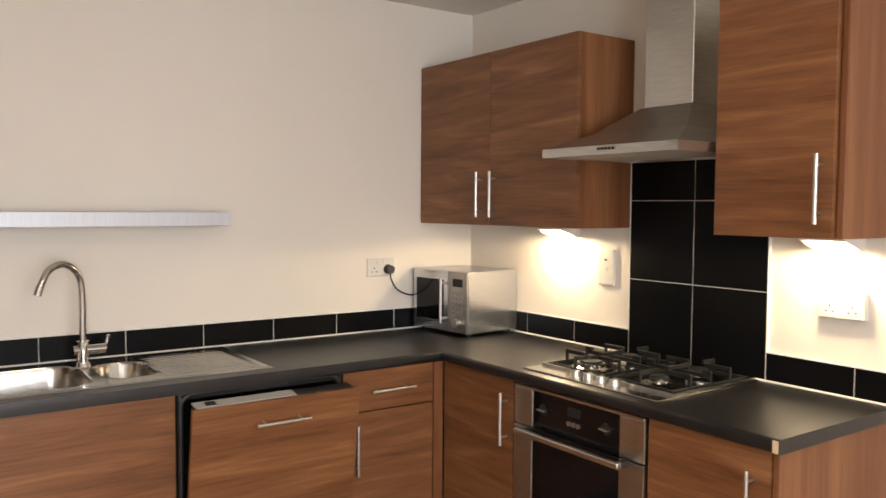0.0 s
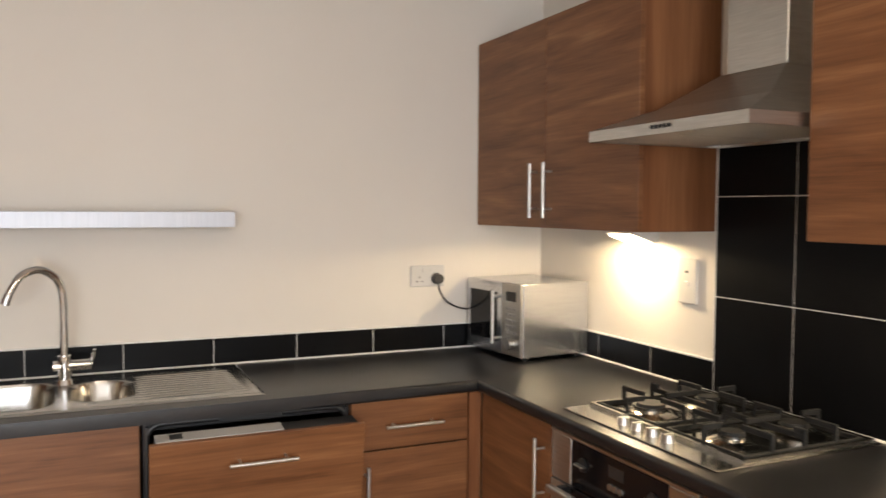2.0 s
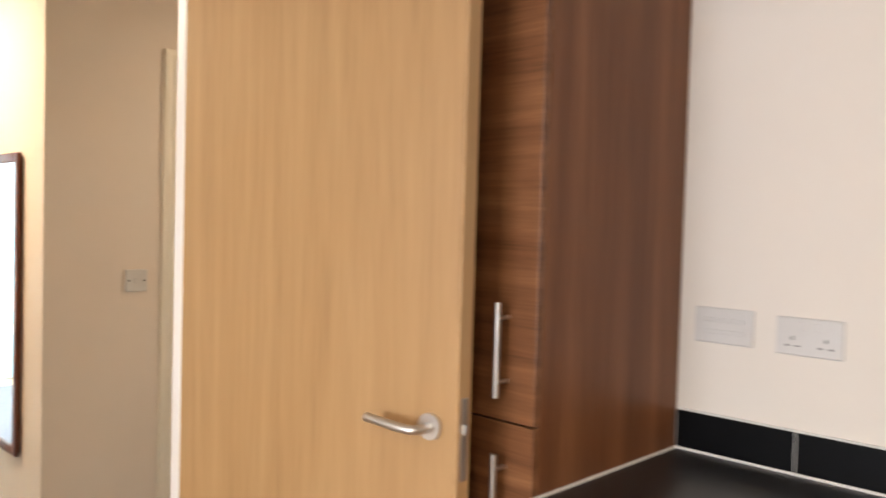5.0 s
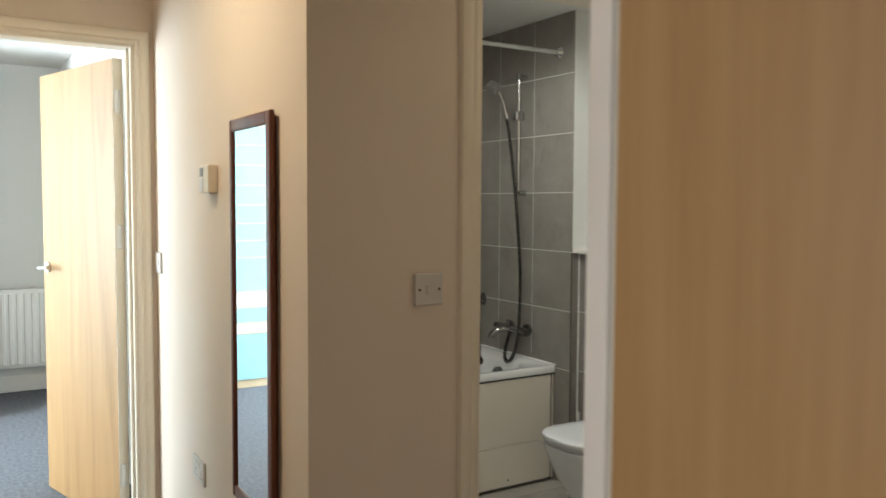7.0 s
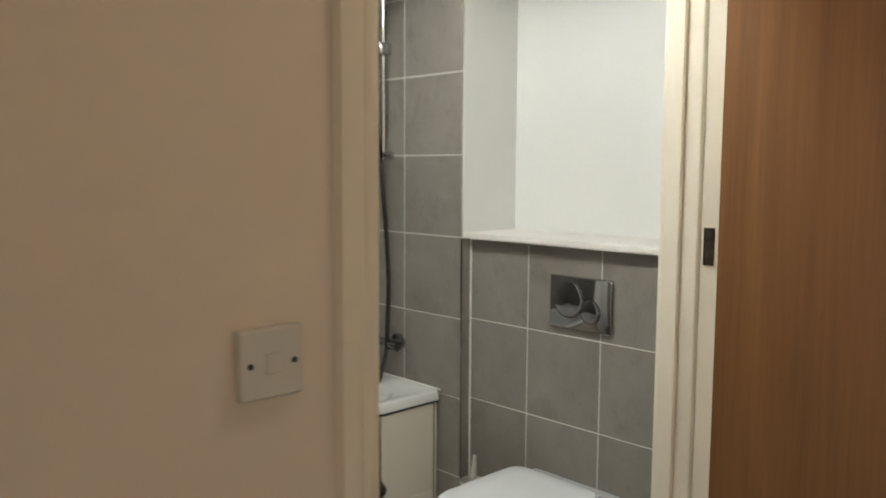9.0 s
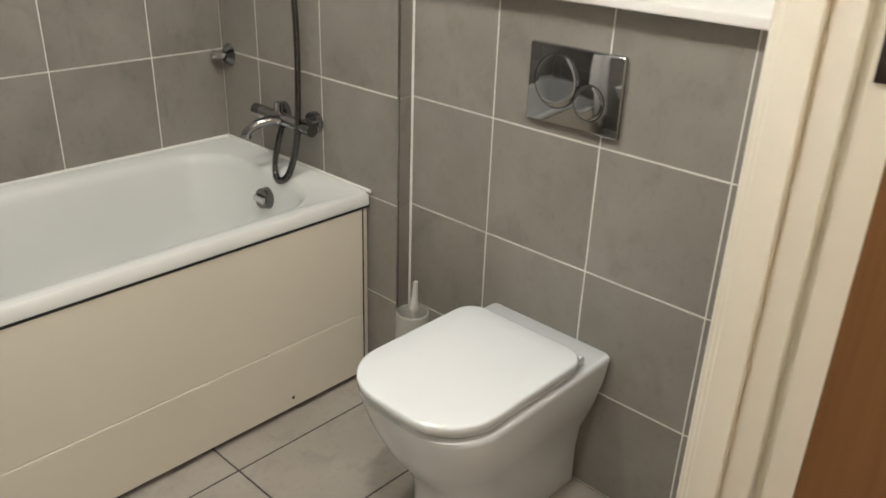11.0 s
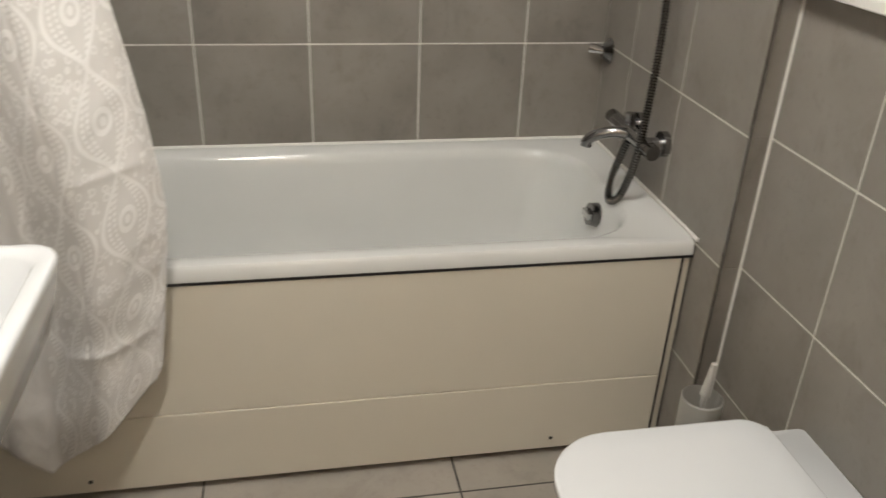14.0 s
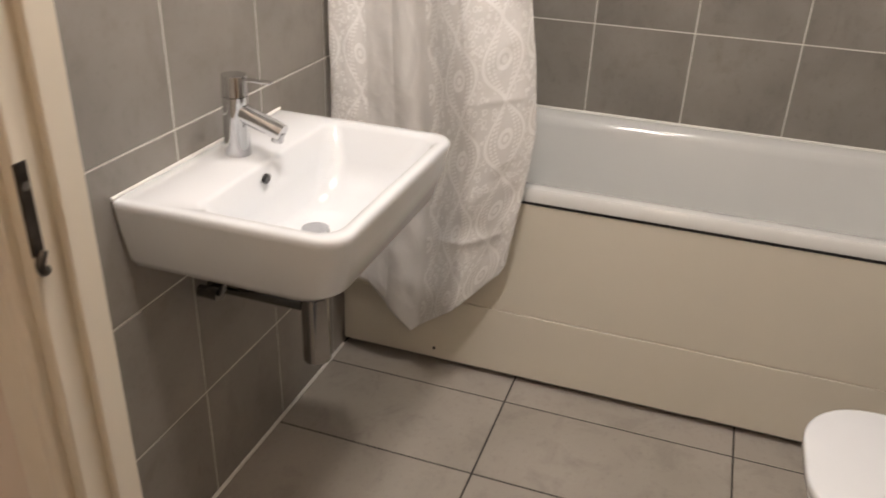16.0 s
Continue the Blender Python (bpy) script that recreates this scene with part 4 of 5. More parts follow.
bm = bmesh.new()
NX, NY = 200, 252
grid = [[bm.verts.new((-2.266 + 0.974 * i / NX, -0.538 + 0.504 * j / NY, 0.9128 + sink_z(-2.266 + 0.974 * i / NX, -0.538 + 0.504 * j / NY))) for j in range(NY + 1)] for i in range(NX + 1)]
for i in range(NX):
    for j in range(NY):
        bm.faces.new((grid[i][j], grid[i + 1][j], grid[i + 1][j + 1], grid[i][j + 1]))
part("basin", bm, M_steel_flat, sk, "", 60)
for x, y, z in ((-2.05, -0.295, 0.766), (-1.745, -0.295, 0.821)):
    part("drain", rod((x, y, z - 0.006), (x, y, z + 0.003), 0.042, n=28), M_chrome, sk, "round steel strainer waste", 40)

tp = thing("kitchen_tap", (-1.852, -0.150, 0.914), "chrome mixer tap with a swan neck spout", "tap")
part("base", rod((-1.852, -0.150, 0.914), (-1.852, -0.150, 0.930), 0.029, n=28, r2=0.024), M_chrome, tp, "", 40)
part("body", rod((-1.852, -0.150, 0.930), (-1.852, -0.150, 1.005), 0.021, n=28), M_chrome, tp, "", 40)
hd = part("lever_body", rod((-1.885, -0.152, 0.972), (-1.775, -0.146, 0.972), 0.017, n=24), M_chrome, tp, "", 40)
part("lever", tube([(-1.780, -0.146, 0.975), (-1.768, -0.146, 0.995), (-1.764, -0.150, 1.020)], 0.006), M_chrome, hd, "slim upright lever", 50)
neck = curve_points([(-1.852, -0.150, 1.000), (-1.852, -0.150, 1.180), (-1.868, -0.160, 1.248), (-1.915, -0.185, 1.283), (-1.965, -0.212, 1.268), (-1.995, -0.230, 1.222), (-2.002, -0.234, 1.205)], 8)
part("spout", tube(neck, 0.0125, n=16), M_chrome, tp, "", 60)
part("aerator", rod((-2.000, -0.233, 1.212), (-2.009, -0.237, 1.184), 0.0135, n=20), M_chrome, tp, "", 40)

# floating shelf
sh = thing("floating_shelf", (-1.77, -0.09, 1.413), "silver grey floating wall shelf above the sink", "shelf")
part("board", box(-2.222, -1.320, -0.178, -0.002, 1.4135, 1.4645, 0.0015, 1), M_alu, sh)
part("edge_trim", box(-2.224, -1.318, -0.181, -0.1785, 1.413, 1.465, 0.001, 1), M_alu, sh)

# microwave
MW = thing("microwave", (-0.345, -0.218, 0.9125), "stainless steel microwave oven on the worktop", "microwave", "", "", 5.0)
# its own axes: x back from the front, y along the front


def mw(name, bm, mat, parent, label="", smooth=None):
    return part(name, bm, mat, parent, label, smooth, True)


body = mw("body", box(0.012, 0.315, -0.189, 0.189, 0.014, 0.290, 0.003, 2), M_steel_mw, MW, "brushed steel case")
for fx in (0.04, 0.28):
    for fy in (-0.16, 0.16):
        mw("foot", rod((fx, fy, 0.0), (fx, fy, 0.0138), 0.012, n=12), M_black, MW)
dm = mw("door", box(0.0, 0.0118, -0.062, 0.189, 0.016, 0.288, 0.002, 2), M_steel_mw, MW, "steel framed door")
mw("door_window", box(-0.0012, 0.0002, -0.030, 0.165, 0.062, 0.248, 0.0005, 1), M_black_glass, dm, "dark glass window")
hd = mw("handle", rod((-0.032, -0.047, 0.055), (-0.032, -0.047, 0.255), 0.006), M_nickel, dm, "upright steel bar handle", 40)
for z in (0.075, 0.235):
    mw("peg", rod((-0.032, -0.047, z), (0.0, -0.047, z), 0.006, n=10), M_nickel, hd, "", 40)
cpn = mw("control_panel", box(-0.001, 0.0118, -0.189, -0.064, 0.016, 0.288, 0.002, 2), M_steel_hood, MW, "grey control panel")
mw("display", box(-0.0022, -0.0008, -0.160, -0.095, 0.222, 0.258), M_black_glass, cpn)
for r in range(5):
    for c in range(3):
        mw("button", box(-0.0026, -0.0008, -0.158 + c * 0.024, -0.140 + c * 0.024, 0.188 - r * 0.022, 0.198 - r * 0.022, 0.0005, 1), M_grey_plastic, cpn)
mw("dial", rod((-0.001, -0.127, 0.062), (-0.022, -0.127, 0.062), 0.020, n=28), M_nickel, cpn, "round steel dial", 40)

# ---- kitchen wall tiles ----
YS = [-2.868, *[-2.579 + 0.3027 * k for k in range(9)], -0.010]
bed = part("grout_bed", box(-2.868, -0.001, -0.0108, -0.0005, 0.9125, 1.0095), M_grout, wall_sink, "pale grout")
tiles(wall_sink, "y", -0.0046, -1, YS, [0.914, 1.0095], M_black_tile, 0.0075, 0.0026)
part("grout_bed", box(-0.0108, -0.0005, -1.0535, -0.013, 0.9125, 1.0095), M_grout, wall_hob, "pale grout")
tiles(wall_hob, "x", -0.0046, -1, [-1.0535, -0.7505, -0.4475, -0.1445, -0.013], [0.914, 1.0095], M_black_tile, 0.0075, 0.0026)
part("grout_bed", box(-0.0108, -0.0005, -2.082, -1.6575, 0.9125, 1.0095), M_grout, wall_hob, "pale grout")
tiles(wall_hob, "x", -0.0046, -1, [-2.082, -1.9575, -1.6575], [0.914, 1.0095], M_black_tile, 0.0075, 0.0026)
part("grout_bed", box(-0.0108, -0.0005, -1.6570, -1.0540, 0.9125, 1.8480), M_grout, wall_hob, "pale grout")
tiles(wall_hob, "x", -0.0046, -1, [-1.6560, -1.3545, -1.0545], [0.914, 1.2130, 1.5210, 1.8290], M_black_tile, 0.0075, 0.0026)
structure("tile_trim_1", box(-0.0125, -0.0005, -1.0538, -1.0505, 1.0105, 1.67), M_silicone, "thin white tile edge trim")
structure("tile_trim_2", box(-0.0125, -0.0005, -1.6605, -1.6572, 1.0105, 1.67), M_silicone, "thin white tile edge trim")
structure("tile_trim_3", box(-0.0125, -0.0005, -2.0820, -1.6610, 1.0100, 1.0135), M_silicone, "thin white tile edge trim")
structure("tile_trim_4", box(-0.0125, -0.0005, -1.0500, -0.0130, 1.0100, 1.0135), M_silicone, "thin white tile edge trim")
structure("tile_trim_5", box(-2.8680, -0.0005, -0.0100, -0.0005, 1.0100, 1.0120), M_silicone, "thin white tile edge trim")

# sockets of the kitchen
wall_plate("socket", (-0.530, 0.0, 1.209), (0, -1), 0.146, 0.086, "white double socket above the worktop with a black plug", socket_detail())
pl = thing("plug", (-0.492, -0.010, 1.198), "black plug with a cable to the microwave", "plug")
part("body", rod((-0.492, -0.0095, 1.198), (-0.492, -0.040, 1.198), 0.024, n=24, r2=0.019), M_black, pl, "", 40)
cab = curve_points([(-0.492, -0.030, 1.180), (-0.488, -0.034, 1.150), (-0.455, -0.030, 1.105), (-0.390, -0.024, 1.075), (-0.330, -0.020, 1.072), (-0.250, -0.018, 1.09)], 8)
part("cable", tube(cab, 0.0038, n=8), M_black, pl, "thin black cable", 60)
wall_plate("blank_socket", (-2.758, 0.0, 1.226), (0, -1), 0.146, 0.086, "white double switch plate above the worktop", [(0, 0.014, 0.10, 0.010, "rocker"), (0, -0.014, 0.10, 0.010, "rocker")])
wall_plate("socket", (-2.560, 0.0, 1.222), (0, -1), 0.146, 0.086, "white double socket above the worktop", socket_detail())
wall_plate("cooker_switch", (0.0, -0.927, 1.250), (-1, 0), 0.086, 0.146, "white upright cooker control plate", [(0, 0.030, 0.014, 0.008, "hole"), (0, -0.008, 0.018, 0.016, "rocker"), (0, 0.062, 0.006, 0, "screw"), (0, -0.062, 0.006, 0, "screw")], depth=0.013)
wall_plate("socket", (0.0, -1.916, 1.198), (-1, 0), 0.146, 0.086, "white double socket lit by the lamp above", socket_detail(), depth=0.028)

# ---- hall ----
mi = thing("wall_mirror", (-5.288, -0.80, 0.53), "tall wall mirror in a dark mahogany frame", "mirror")
mx0, mx1, mz0, mz1, fw = -5.472, -5.115, 0.530, 1.668, 0.036
for x0, x1, z0, z1 in ((mx0, mx0 + 0.022, mz0, mz1), (mx1 - fw, mx1, mz0, mz1), (mx0 + 0.022, mx1 - fw, mz1 - fw, mz1), (mx0 + 0.022, mx1 - fw, mz0, mz0 + fw)):
    part("frame_rail", box(x0, x1, -0.810, -0.7945, z0, z1, 0.005, 3), M_mahog, mi, "dark polished mahogany rail", 40)
part("glass", box(mx0 + 0.018, mx1 - fw + 0.004, -0.803, -0.7946, mz0 + fw - 0.004, mz1 - fw + 0.004), M_mirror, mi, "silvered mirror glass")
part("backing", box(mx0 + 0.015, mx1 - 0.018, -0.7942, -0.7852, mz0 + 0.010, mz1 - 0.012), M_mahog, mi, "dark backing board")
th = thing("thermostat", (-5.725, -0.7855, 1.45), "beige digital room thermostat on the hall wall", "thermostat")
part("case", box(-5.777, -5.672, -0.818, -0.7855, 1.453, 1.545, 0.004, 2), M_beige_plastic, th, "")
part("display", box(-5.767, -5.727, -0.8195, -0.8175, 1.508, 1.536), M_grey_plastic, th, "small grey display")
part("flap", box(-5.767, -5.727, -0.8205, -0.8175, 1.460, 1.500, 0.001, 1), M_white_plastic, th)
wall_plate("light_switch", (-6.525, -0.785, 1.172), (0, -1), 0.086, 0.086, "white light switch beside the bedroom doorway", [(0, 0, 0.012, 0.022, "rocker")])
wall_plate("hall_socket", (-5.930, -0.785, 0.470), (0, -1), 0.146, 0.086, "white double socket low on the hall wall", socket_detail())
wall_plate("fan_switch", (-4.92, -0.446, 1.196), (1, 0), 0.086, 0.086, "white switch plate with two screws beside the bathroom doorway",
           [(0, 0.0, 0.020, 0.024, "rocker"), (-0.030, 0, 0.008, 0, "screw"), (0.030, 0, 0.008, 0, "screw")], M_white_plastic, depth=0.014)

# ---- bedroom seen through the doorway and in the mirror ----
ra = thing("radiator", (-9.72, -1.35, 0.19), "white panel radiator on the bedroom wall", "radiator")
part("panel", box(-9.775, -9.715, -1.85, -0.85, 0.19, 0.77, 0.008, 2), M_radiator, ra, "", 40)
for k in range(20):
    y = -1.82 + k * 0.05
    part("rib", box(-9.7148, -9.700, y, y + 0.028, 0.215, 0.745, 0.005, 2), M_radiator, ra)
part("valve", rod((-9.745, -0.83, 0.0), (-9.745, -0.83, 0.22), 0.012, n=12), M_chrome, ra)
wd = thing("wardrobe", (-9.3, -2.7, 0.0), "sliding wardrobe with pale blue panels and pale wood strips", "wardrobe")
part("body", box(-9.69, -9.06, -3.85, -1.30, 0.0, 2.3), M_brass, wd)
part("wooden_door", box(-9.0595, -9.030, -1.780, -1.310, 0.03, 2.27, 0.003, 2), M_walnut_v, wd, "brown wooden sliding door")
part("stile", box(-9.0595, -9.035, -1.809, -1.782, 0.03, 2.28, 0.002, 1), M_brass, wd, "pale wood stile")
zs = [0.06, 0.42, 0.50, 0.62, 0.74, 1.00, 1.13, 1.26, 1.40, 1.55, 1.70, 1.85, 2.0, 2.28]
for k, (z0, z1) in enumerate(zip(zs, zs[1:])):
    pale = k in (1, 3)
    part("panel", box(-9.0598, -9.045, -3.84, -1.810, z0 + 0.004, z1 - 0.004, 0.001, 1), M_white if pale else M_blue, wd, "pale strip panel" if pale else "pale blue glass panel")
    part("strip", box(-9.0598, -9.040, -3.84, -1.810, z1 - 0.0035, z1 + 0.0035), M_brass, wd)

# ---- bathroom: tiles ----
ZB = [0.002, 0.286, 0.585, 0.884, 1.183, 1.480, 1.775, 2.070, H_B - 0.002]
part("grout_bed", box(-6.957, -6.9467, -0.592, 1.112, 0.001, H_B - 0.001), M_grout, wall_long, "pale grout")
tiles(wall_long, "x", -6.9535, 1, [-0.588, *[-0.348 + 0.303 * k for k in range(5)], 1.106], ZB, M_tile)
part("grout_bed", box(-6.9465, -6.1365, 1.1037, 1.114, 0.001, H_B - 0.001), M_grout, wall_shower, "pale grout")
tiles(wall_shower, "y", 1.1105, -1, [-6.945, -6.748, -6.445, -6.1335], ZB, M_tile)
part("return_edge", box(-6.1365, -6.1328, 1.105, 1.1565, 0.001, 1.170), M_tile, wall_shower, "grey tiled return")
tiles(wall_shower, "x", -6.1355, 1, [1.104, 1.154], [z for z in ZB if z < 1.185], M_tile, 0.004)
part("edge_trim", box(-6.1325, -6.1285, 1.1005, 1.1055, 0.001, 1.178), M_trap, wall_shower, "slim dark tile edge trim")
part("grout_bed", box(-6.130, -5.006, 1.1517, 1.162, 0.001, 1.179), M_grout, wall_wc, "pale grout")
tiles(wall_wc, "y", 1.1585, -1, [-6.130, -5.856, -5.555, -5.254, -5.008], [0.002, 0.286, 0.585, 0.884, 1.176], M_tile)
part("silicone_bead", rod((-6.1275, 1.1495, 0.0), (-6.1275, 1.1495, 1.178), 0.0036, n=8), M_silicone, wall_wc, "white silicone joint")
part("grout_bed", box(-6.946, -5.006, -0.5975, -0.5873, 0.001, H_B - 0.001), M_grout, wall_basin, "pale grout")
tiles(wall_basin, "y", -0.594, 1, [-6.944, -6.777, -6.474, -6.171, -5.868, -5.565, -5.262, -5.010], ZB, M_tile)
tiles(floor_bath, "z", -0.008, 1, [-6.950, -6.744, -6.442, -6.141, -5.838, -5.535, -5.232, -4.962], [-0.585, -0.051, 0.555, 1.154], M_tile_floor, 0.008, 0.005, "floor_tile")
structure("threshold_bathroom", box(-4.962, -4.925, -0.272, 0.569, -0.004, 0.004, 0.002, 1), M_nickel, "metal threshold strip")
structure("ledge_cistern", box(-6.131, -5.006, 1.108, 1.399, 1.1805, 1.203, 0.004, 2), M_gloss_white, "white painted ledge above the cistern")
structure("silicone_floor_line", rod((-6.23, -0.583, 0.002), (-5.01, -0.583, 0.002), 0.005, n=8), M_silicone, "white silicone joint along the floor")

# ---- bath ----
ba = thing("bath", (-6.59, 0.26, 0.0), "white enamel bath with a cream panel", "bath")
bx0, bx1, by0, by1 = -6.944, -6.238, -0.584, 1.100


def bring(i0, i1, i2, i3, r, z):
    return rounded(bx0 + i0, bx1 - i1, by0 + i2, by1 - i3, r, z, 8)


bm = loft([bring(0, 0, 0, 0, 0.010, 0.563), bring(0, 0, 0, 0, 0.012, 0.590), bring(0.004, 0.006, 0.004, 0.004, 0.014, 0.598), bring(0.016, 0.020, 0.016, 0.016, 0.02, 0.598),
           bring(0.050, 0.058, 0.075, 0.085, 0.16, 0.592), bring(0.058, 0.067, 0.085, 0.092, 0.17, 0.585), bring(0.066, 0.076, 0.10, 0.099, 0.17, 0.560),
           bring(0.082, 0.095, 0.15, 0.118, 0.17, 0.40), bring(0.105, 0.120, 0.22, 0.152, 0.17, 0.26), bring(0.150, 0.165, 0.30, 0.27, 0.15, 0.205), bring(0.24, 0.25, 0.40, 0.36, 0.08, 0.195)], None, False, True)
part("tub", bm, M_bath, ba, "", 50)
part("silicone_bead", rod((bx0 + 0.002, by0, 0.600), (bx0 + 0.002, by1, 0.600), 0.005, n=8), M_silicone, ba)
part("silicone_bead", rod((bx0, by1 + 0.001, 0.600), (bx1, by1 + 0.001, 0.600), 0.005, n=8), M_silicone, ba)
# black strip added as the line of shade between rim and panel
part("seal_strip", box(-6.262, -6.2400, -0.583, 1.098, 0.5545, 0.5628), M_black, ba, "black strip as the shadow gap under the rim")
pn = part("panel", box(-6.262, -6.2415, -0.583, 1.072, 0.224, 0.554, 0.002, 2), M_panel, ba, "cream bath panel")
part("plinth_panel", box(-6.262, -6.2405, -0.583, 1.072, 0.020, 0.2225, 0.0025, 3), M_panel, ba, "cream lower panel")
part("end_strip", box(-6.268, -6.250, 1.079, 1.098, 0.010, 0.553, 0.002, 1), M_panel, ba)
part("end_gap", box(-6.262, -6.2445, 1.0725, 1.0785, 0.010, 0.553), M_black, ba, "dark gap beside the panel")
part("frame", box(-6.90, -6.265, -0.57, 1.09, 0.0, 0.19), M_grey_plastic, ba)
for y in (-0.296, 0.806):
    part("screw", rod((-6.2410, y, 0.052), (-6.2392, y, 0.052), 0.005, n=10), M_black, ba)
of = part("overflow", rod((-6.585, 1.008, 0.506), (-6.585, 0.972, 0.512), 0.036, n=28, r2=0.030), M_chrome_dark, ba, "chrome overflow knob", 40)
part("grip", box(-6.610, -6.560, 0.960, 0.974, 0.502, 0.522, 0.004, 2), M_chrome, of)

# shower and bath mixer
mxr = thing("bath_mixer", (-6.545, 1.06, 0.745), "chrome thermostatic bath mixer with a shower hose", "tap")
part("bar", rod((-6.655, 1.045, 0.750), (-6.440, 1.045, 0.745), 0.020, n=24), M_flush, mxr, "", 40)
for x in (-6.622, -6.472):
    part("wall_rose", rod((x, 1.1015, 0.748), (x, 1.085, 0.748), 0.032, n=28), M_flush, mxr, "round chrome wall rose", 40)
    part("union", rod((x, 1.086, 0.748), (x, 1.05, 0.748), 0.017, n=20), M_flush, mxr, "", 40)
part("knob", rod((-6.690, 1.045, 0.751), (-6.654, 1.045, 0.750), 0.019, n=24), M_chrome_dark, mxr, "", 40)
part("knob", rod((-6.441, 1.045, 0.745), (-6.418, 1.045, 0.744), 0.019, n=24), M_chrome_dark, mxr, "", 40)
part("diverter", rod((-6.575, 1.045, 0.765), (-6.575, 1.045, 0.795), 0.012, n=16), M_flush, mxr, "", 40)
sp = curve_points([(-6.550, 1.035, 0.748), (-6.562, 1.004, 0.750), (-6.580, 0.966, 0.738), (-6.592, 0.946, 0.720), (-6.594, 0.943, 0.704)], 8)
part("spout", tube(sp, 0.0145, n=16), M_flush, mxr, "", 60)
hose = curve_points([(-6.548, 1.034, 0.728), (-6.556, 1.016, 0.655), (-6.550, 1.004, 0.606), (-6.520, 0.996, 0.580), (-6.488, 1.008, 0.606), (-6.470, 1.024, 0.690), (-6.466, 1.034, 0.80), (-6.475, 1.045, 1.05), (-6.500, 1.040, 1.35), (-6.530, 1.030, 1.62), (-6.540, 1.010, 1.80), (-6.541, 0.995, 1.87)], 26)
line, left = [hose[0]], 0.0
for p, q in zip(hose, hose[1:]):
    d = (q - p).length
    while left + d >= 0.0018:
        t_ = (0.0018 - left) / d
        p = p.lerp(q, t_)
        d, left = (q - p).length, 0.0
        line.append(p)
    left += d
part("hose", tube(line, 0.008, n=10, rings=[0.0106 if k % 4 < 2 else 0.0070 for k in range(len(line))]), M_chrome_dark, mxr, "ribbed chrome hose", 60)
rl = thing("shower_rail", (-6.52, 1.075, 1.46), "chrome shower riser rail with a hand shower", "shower")
part("rail", rod((-6.520, 1.060, 1.465), (-6.520, 1.060, 2.105), 0.011, n=20), M_chrome, rl, "", 40)
for z in (1.480, 2.090):
    part("bracket", rod((-6.520, 1.102, z), (-6.520, 1.052, z), 0.017, n=20), M_chrome, rl, "", 40)
part("soap_arm", tube([(-6.52, 1.06, 1.480), (-6.48, 1.04, 1.480), (-6.44, 1.035, 1.482)], 0.007), M_chrome, rl, "", 50)
part("slider", box(-6.545, -6.495, 1.025, 1.085, 1.86, 1.91, 0.010, 3), M_chrome, rl, "", 40)
part("handset", tube(curve_points([(-6.541, 0.995, 1.87), (-6.545, 0.975, 1.95), (-6.550, 0.945, 2.01), (-6.553, 0.915, 2.03)], 6), 0.013, n=16), M_chrome, rl, "", 60)
part("spray_head", rod((-6.553, 0.928, 2.045), (-6.556, 0.905, 2.015), 0.035, n=28, r2=0.040), M_chrome, rl, "", 40)
hk = thing("washing_line_hook", (-6.90, 1.09, 0.86), "small chrome hook plate on the tiled corner", "hook")
part("plate", rod((-6.900, 1.1015, 0.872), (-6.902, 1.082, 0.872), 0.037, n=28, r2=0.020), M_chrome_dark, hk, "", 40)
part("peg", rod((-6.902, 1.083, 0.873), (-6.914, 1.045, 0.878), 0.011, n=16, r2=0.015), M_chrome, hk, "", 40)

# curtain rail and curtain
cr = thing("curtain_rail", (-6.245, 0.26, 2.18), "white metal shower curtain rail across the bath", "curtain rail")
part("rod", rod((-6.245, -0.585, 2.180), (-6.245, 1.1015, 2.180), 0.011, n=16), M_nickel, cr, "", 40)
for y, s in ((-0.5855, 1), (1.102, -1)):
    part("flange", rod((-6.245, y, 2.180), (-6.245, y + s * 0.022, 2.180), 0.032, n=24, r2=0.018), M_chrome, cr, "", 40)
cu = thing("shower_curtain", (-6.205, -0.31, 0.12), "bunched white damask shower curtain hanging outside the bath", "curtain")
bm = bmesh.new()
uvl = bm.loops.layers.uv.new("UVMap")
NU, NV = 170, 260
top_z = 2.165


def hem(u):
    """Height of the lower edge across the curtain."""
    knots = ((0.0, 0.30), (0.19, 0.255), (0.45, 0.118), (0.60, 0.185), (0.97, 0.365), (1.0, 0.40))
    for (a, p), (c, q) in zip(knots, knots[1:]):
        if u <= c:
            return p + (q - p) * (u - a) / (c - a)
    return 0.40


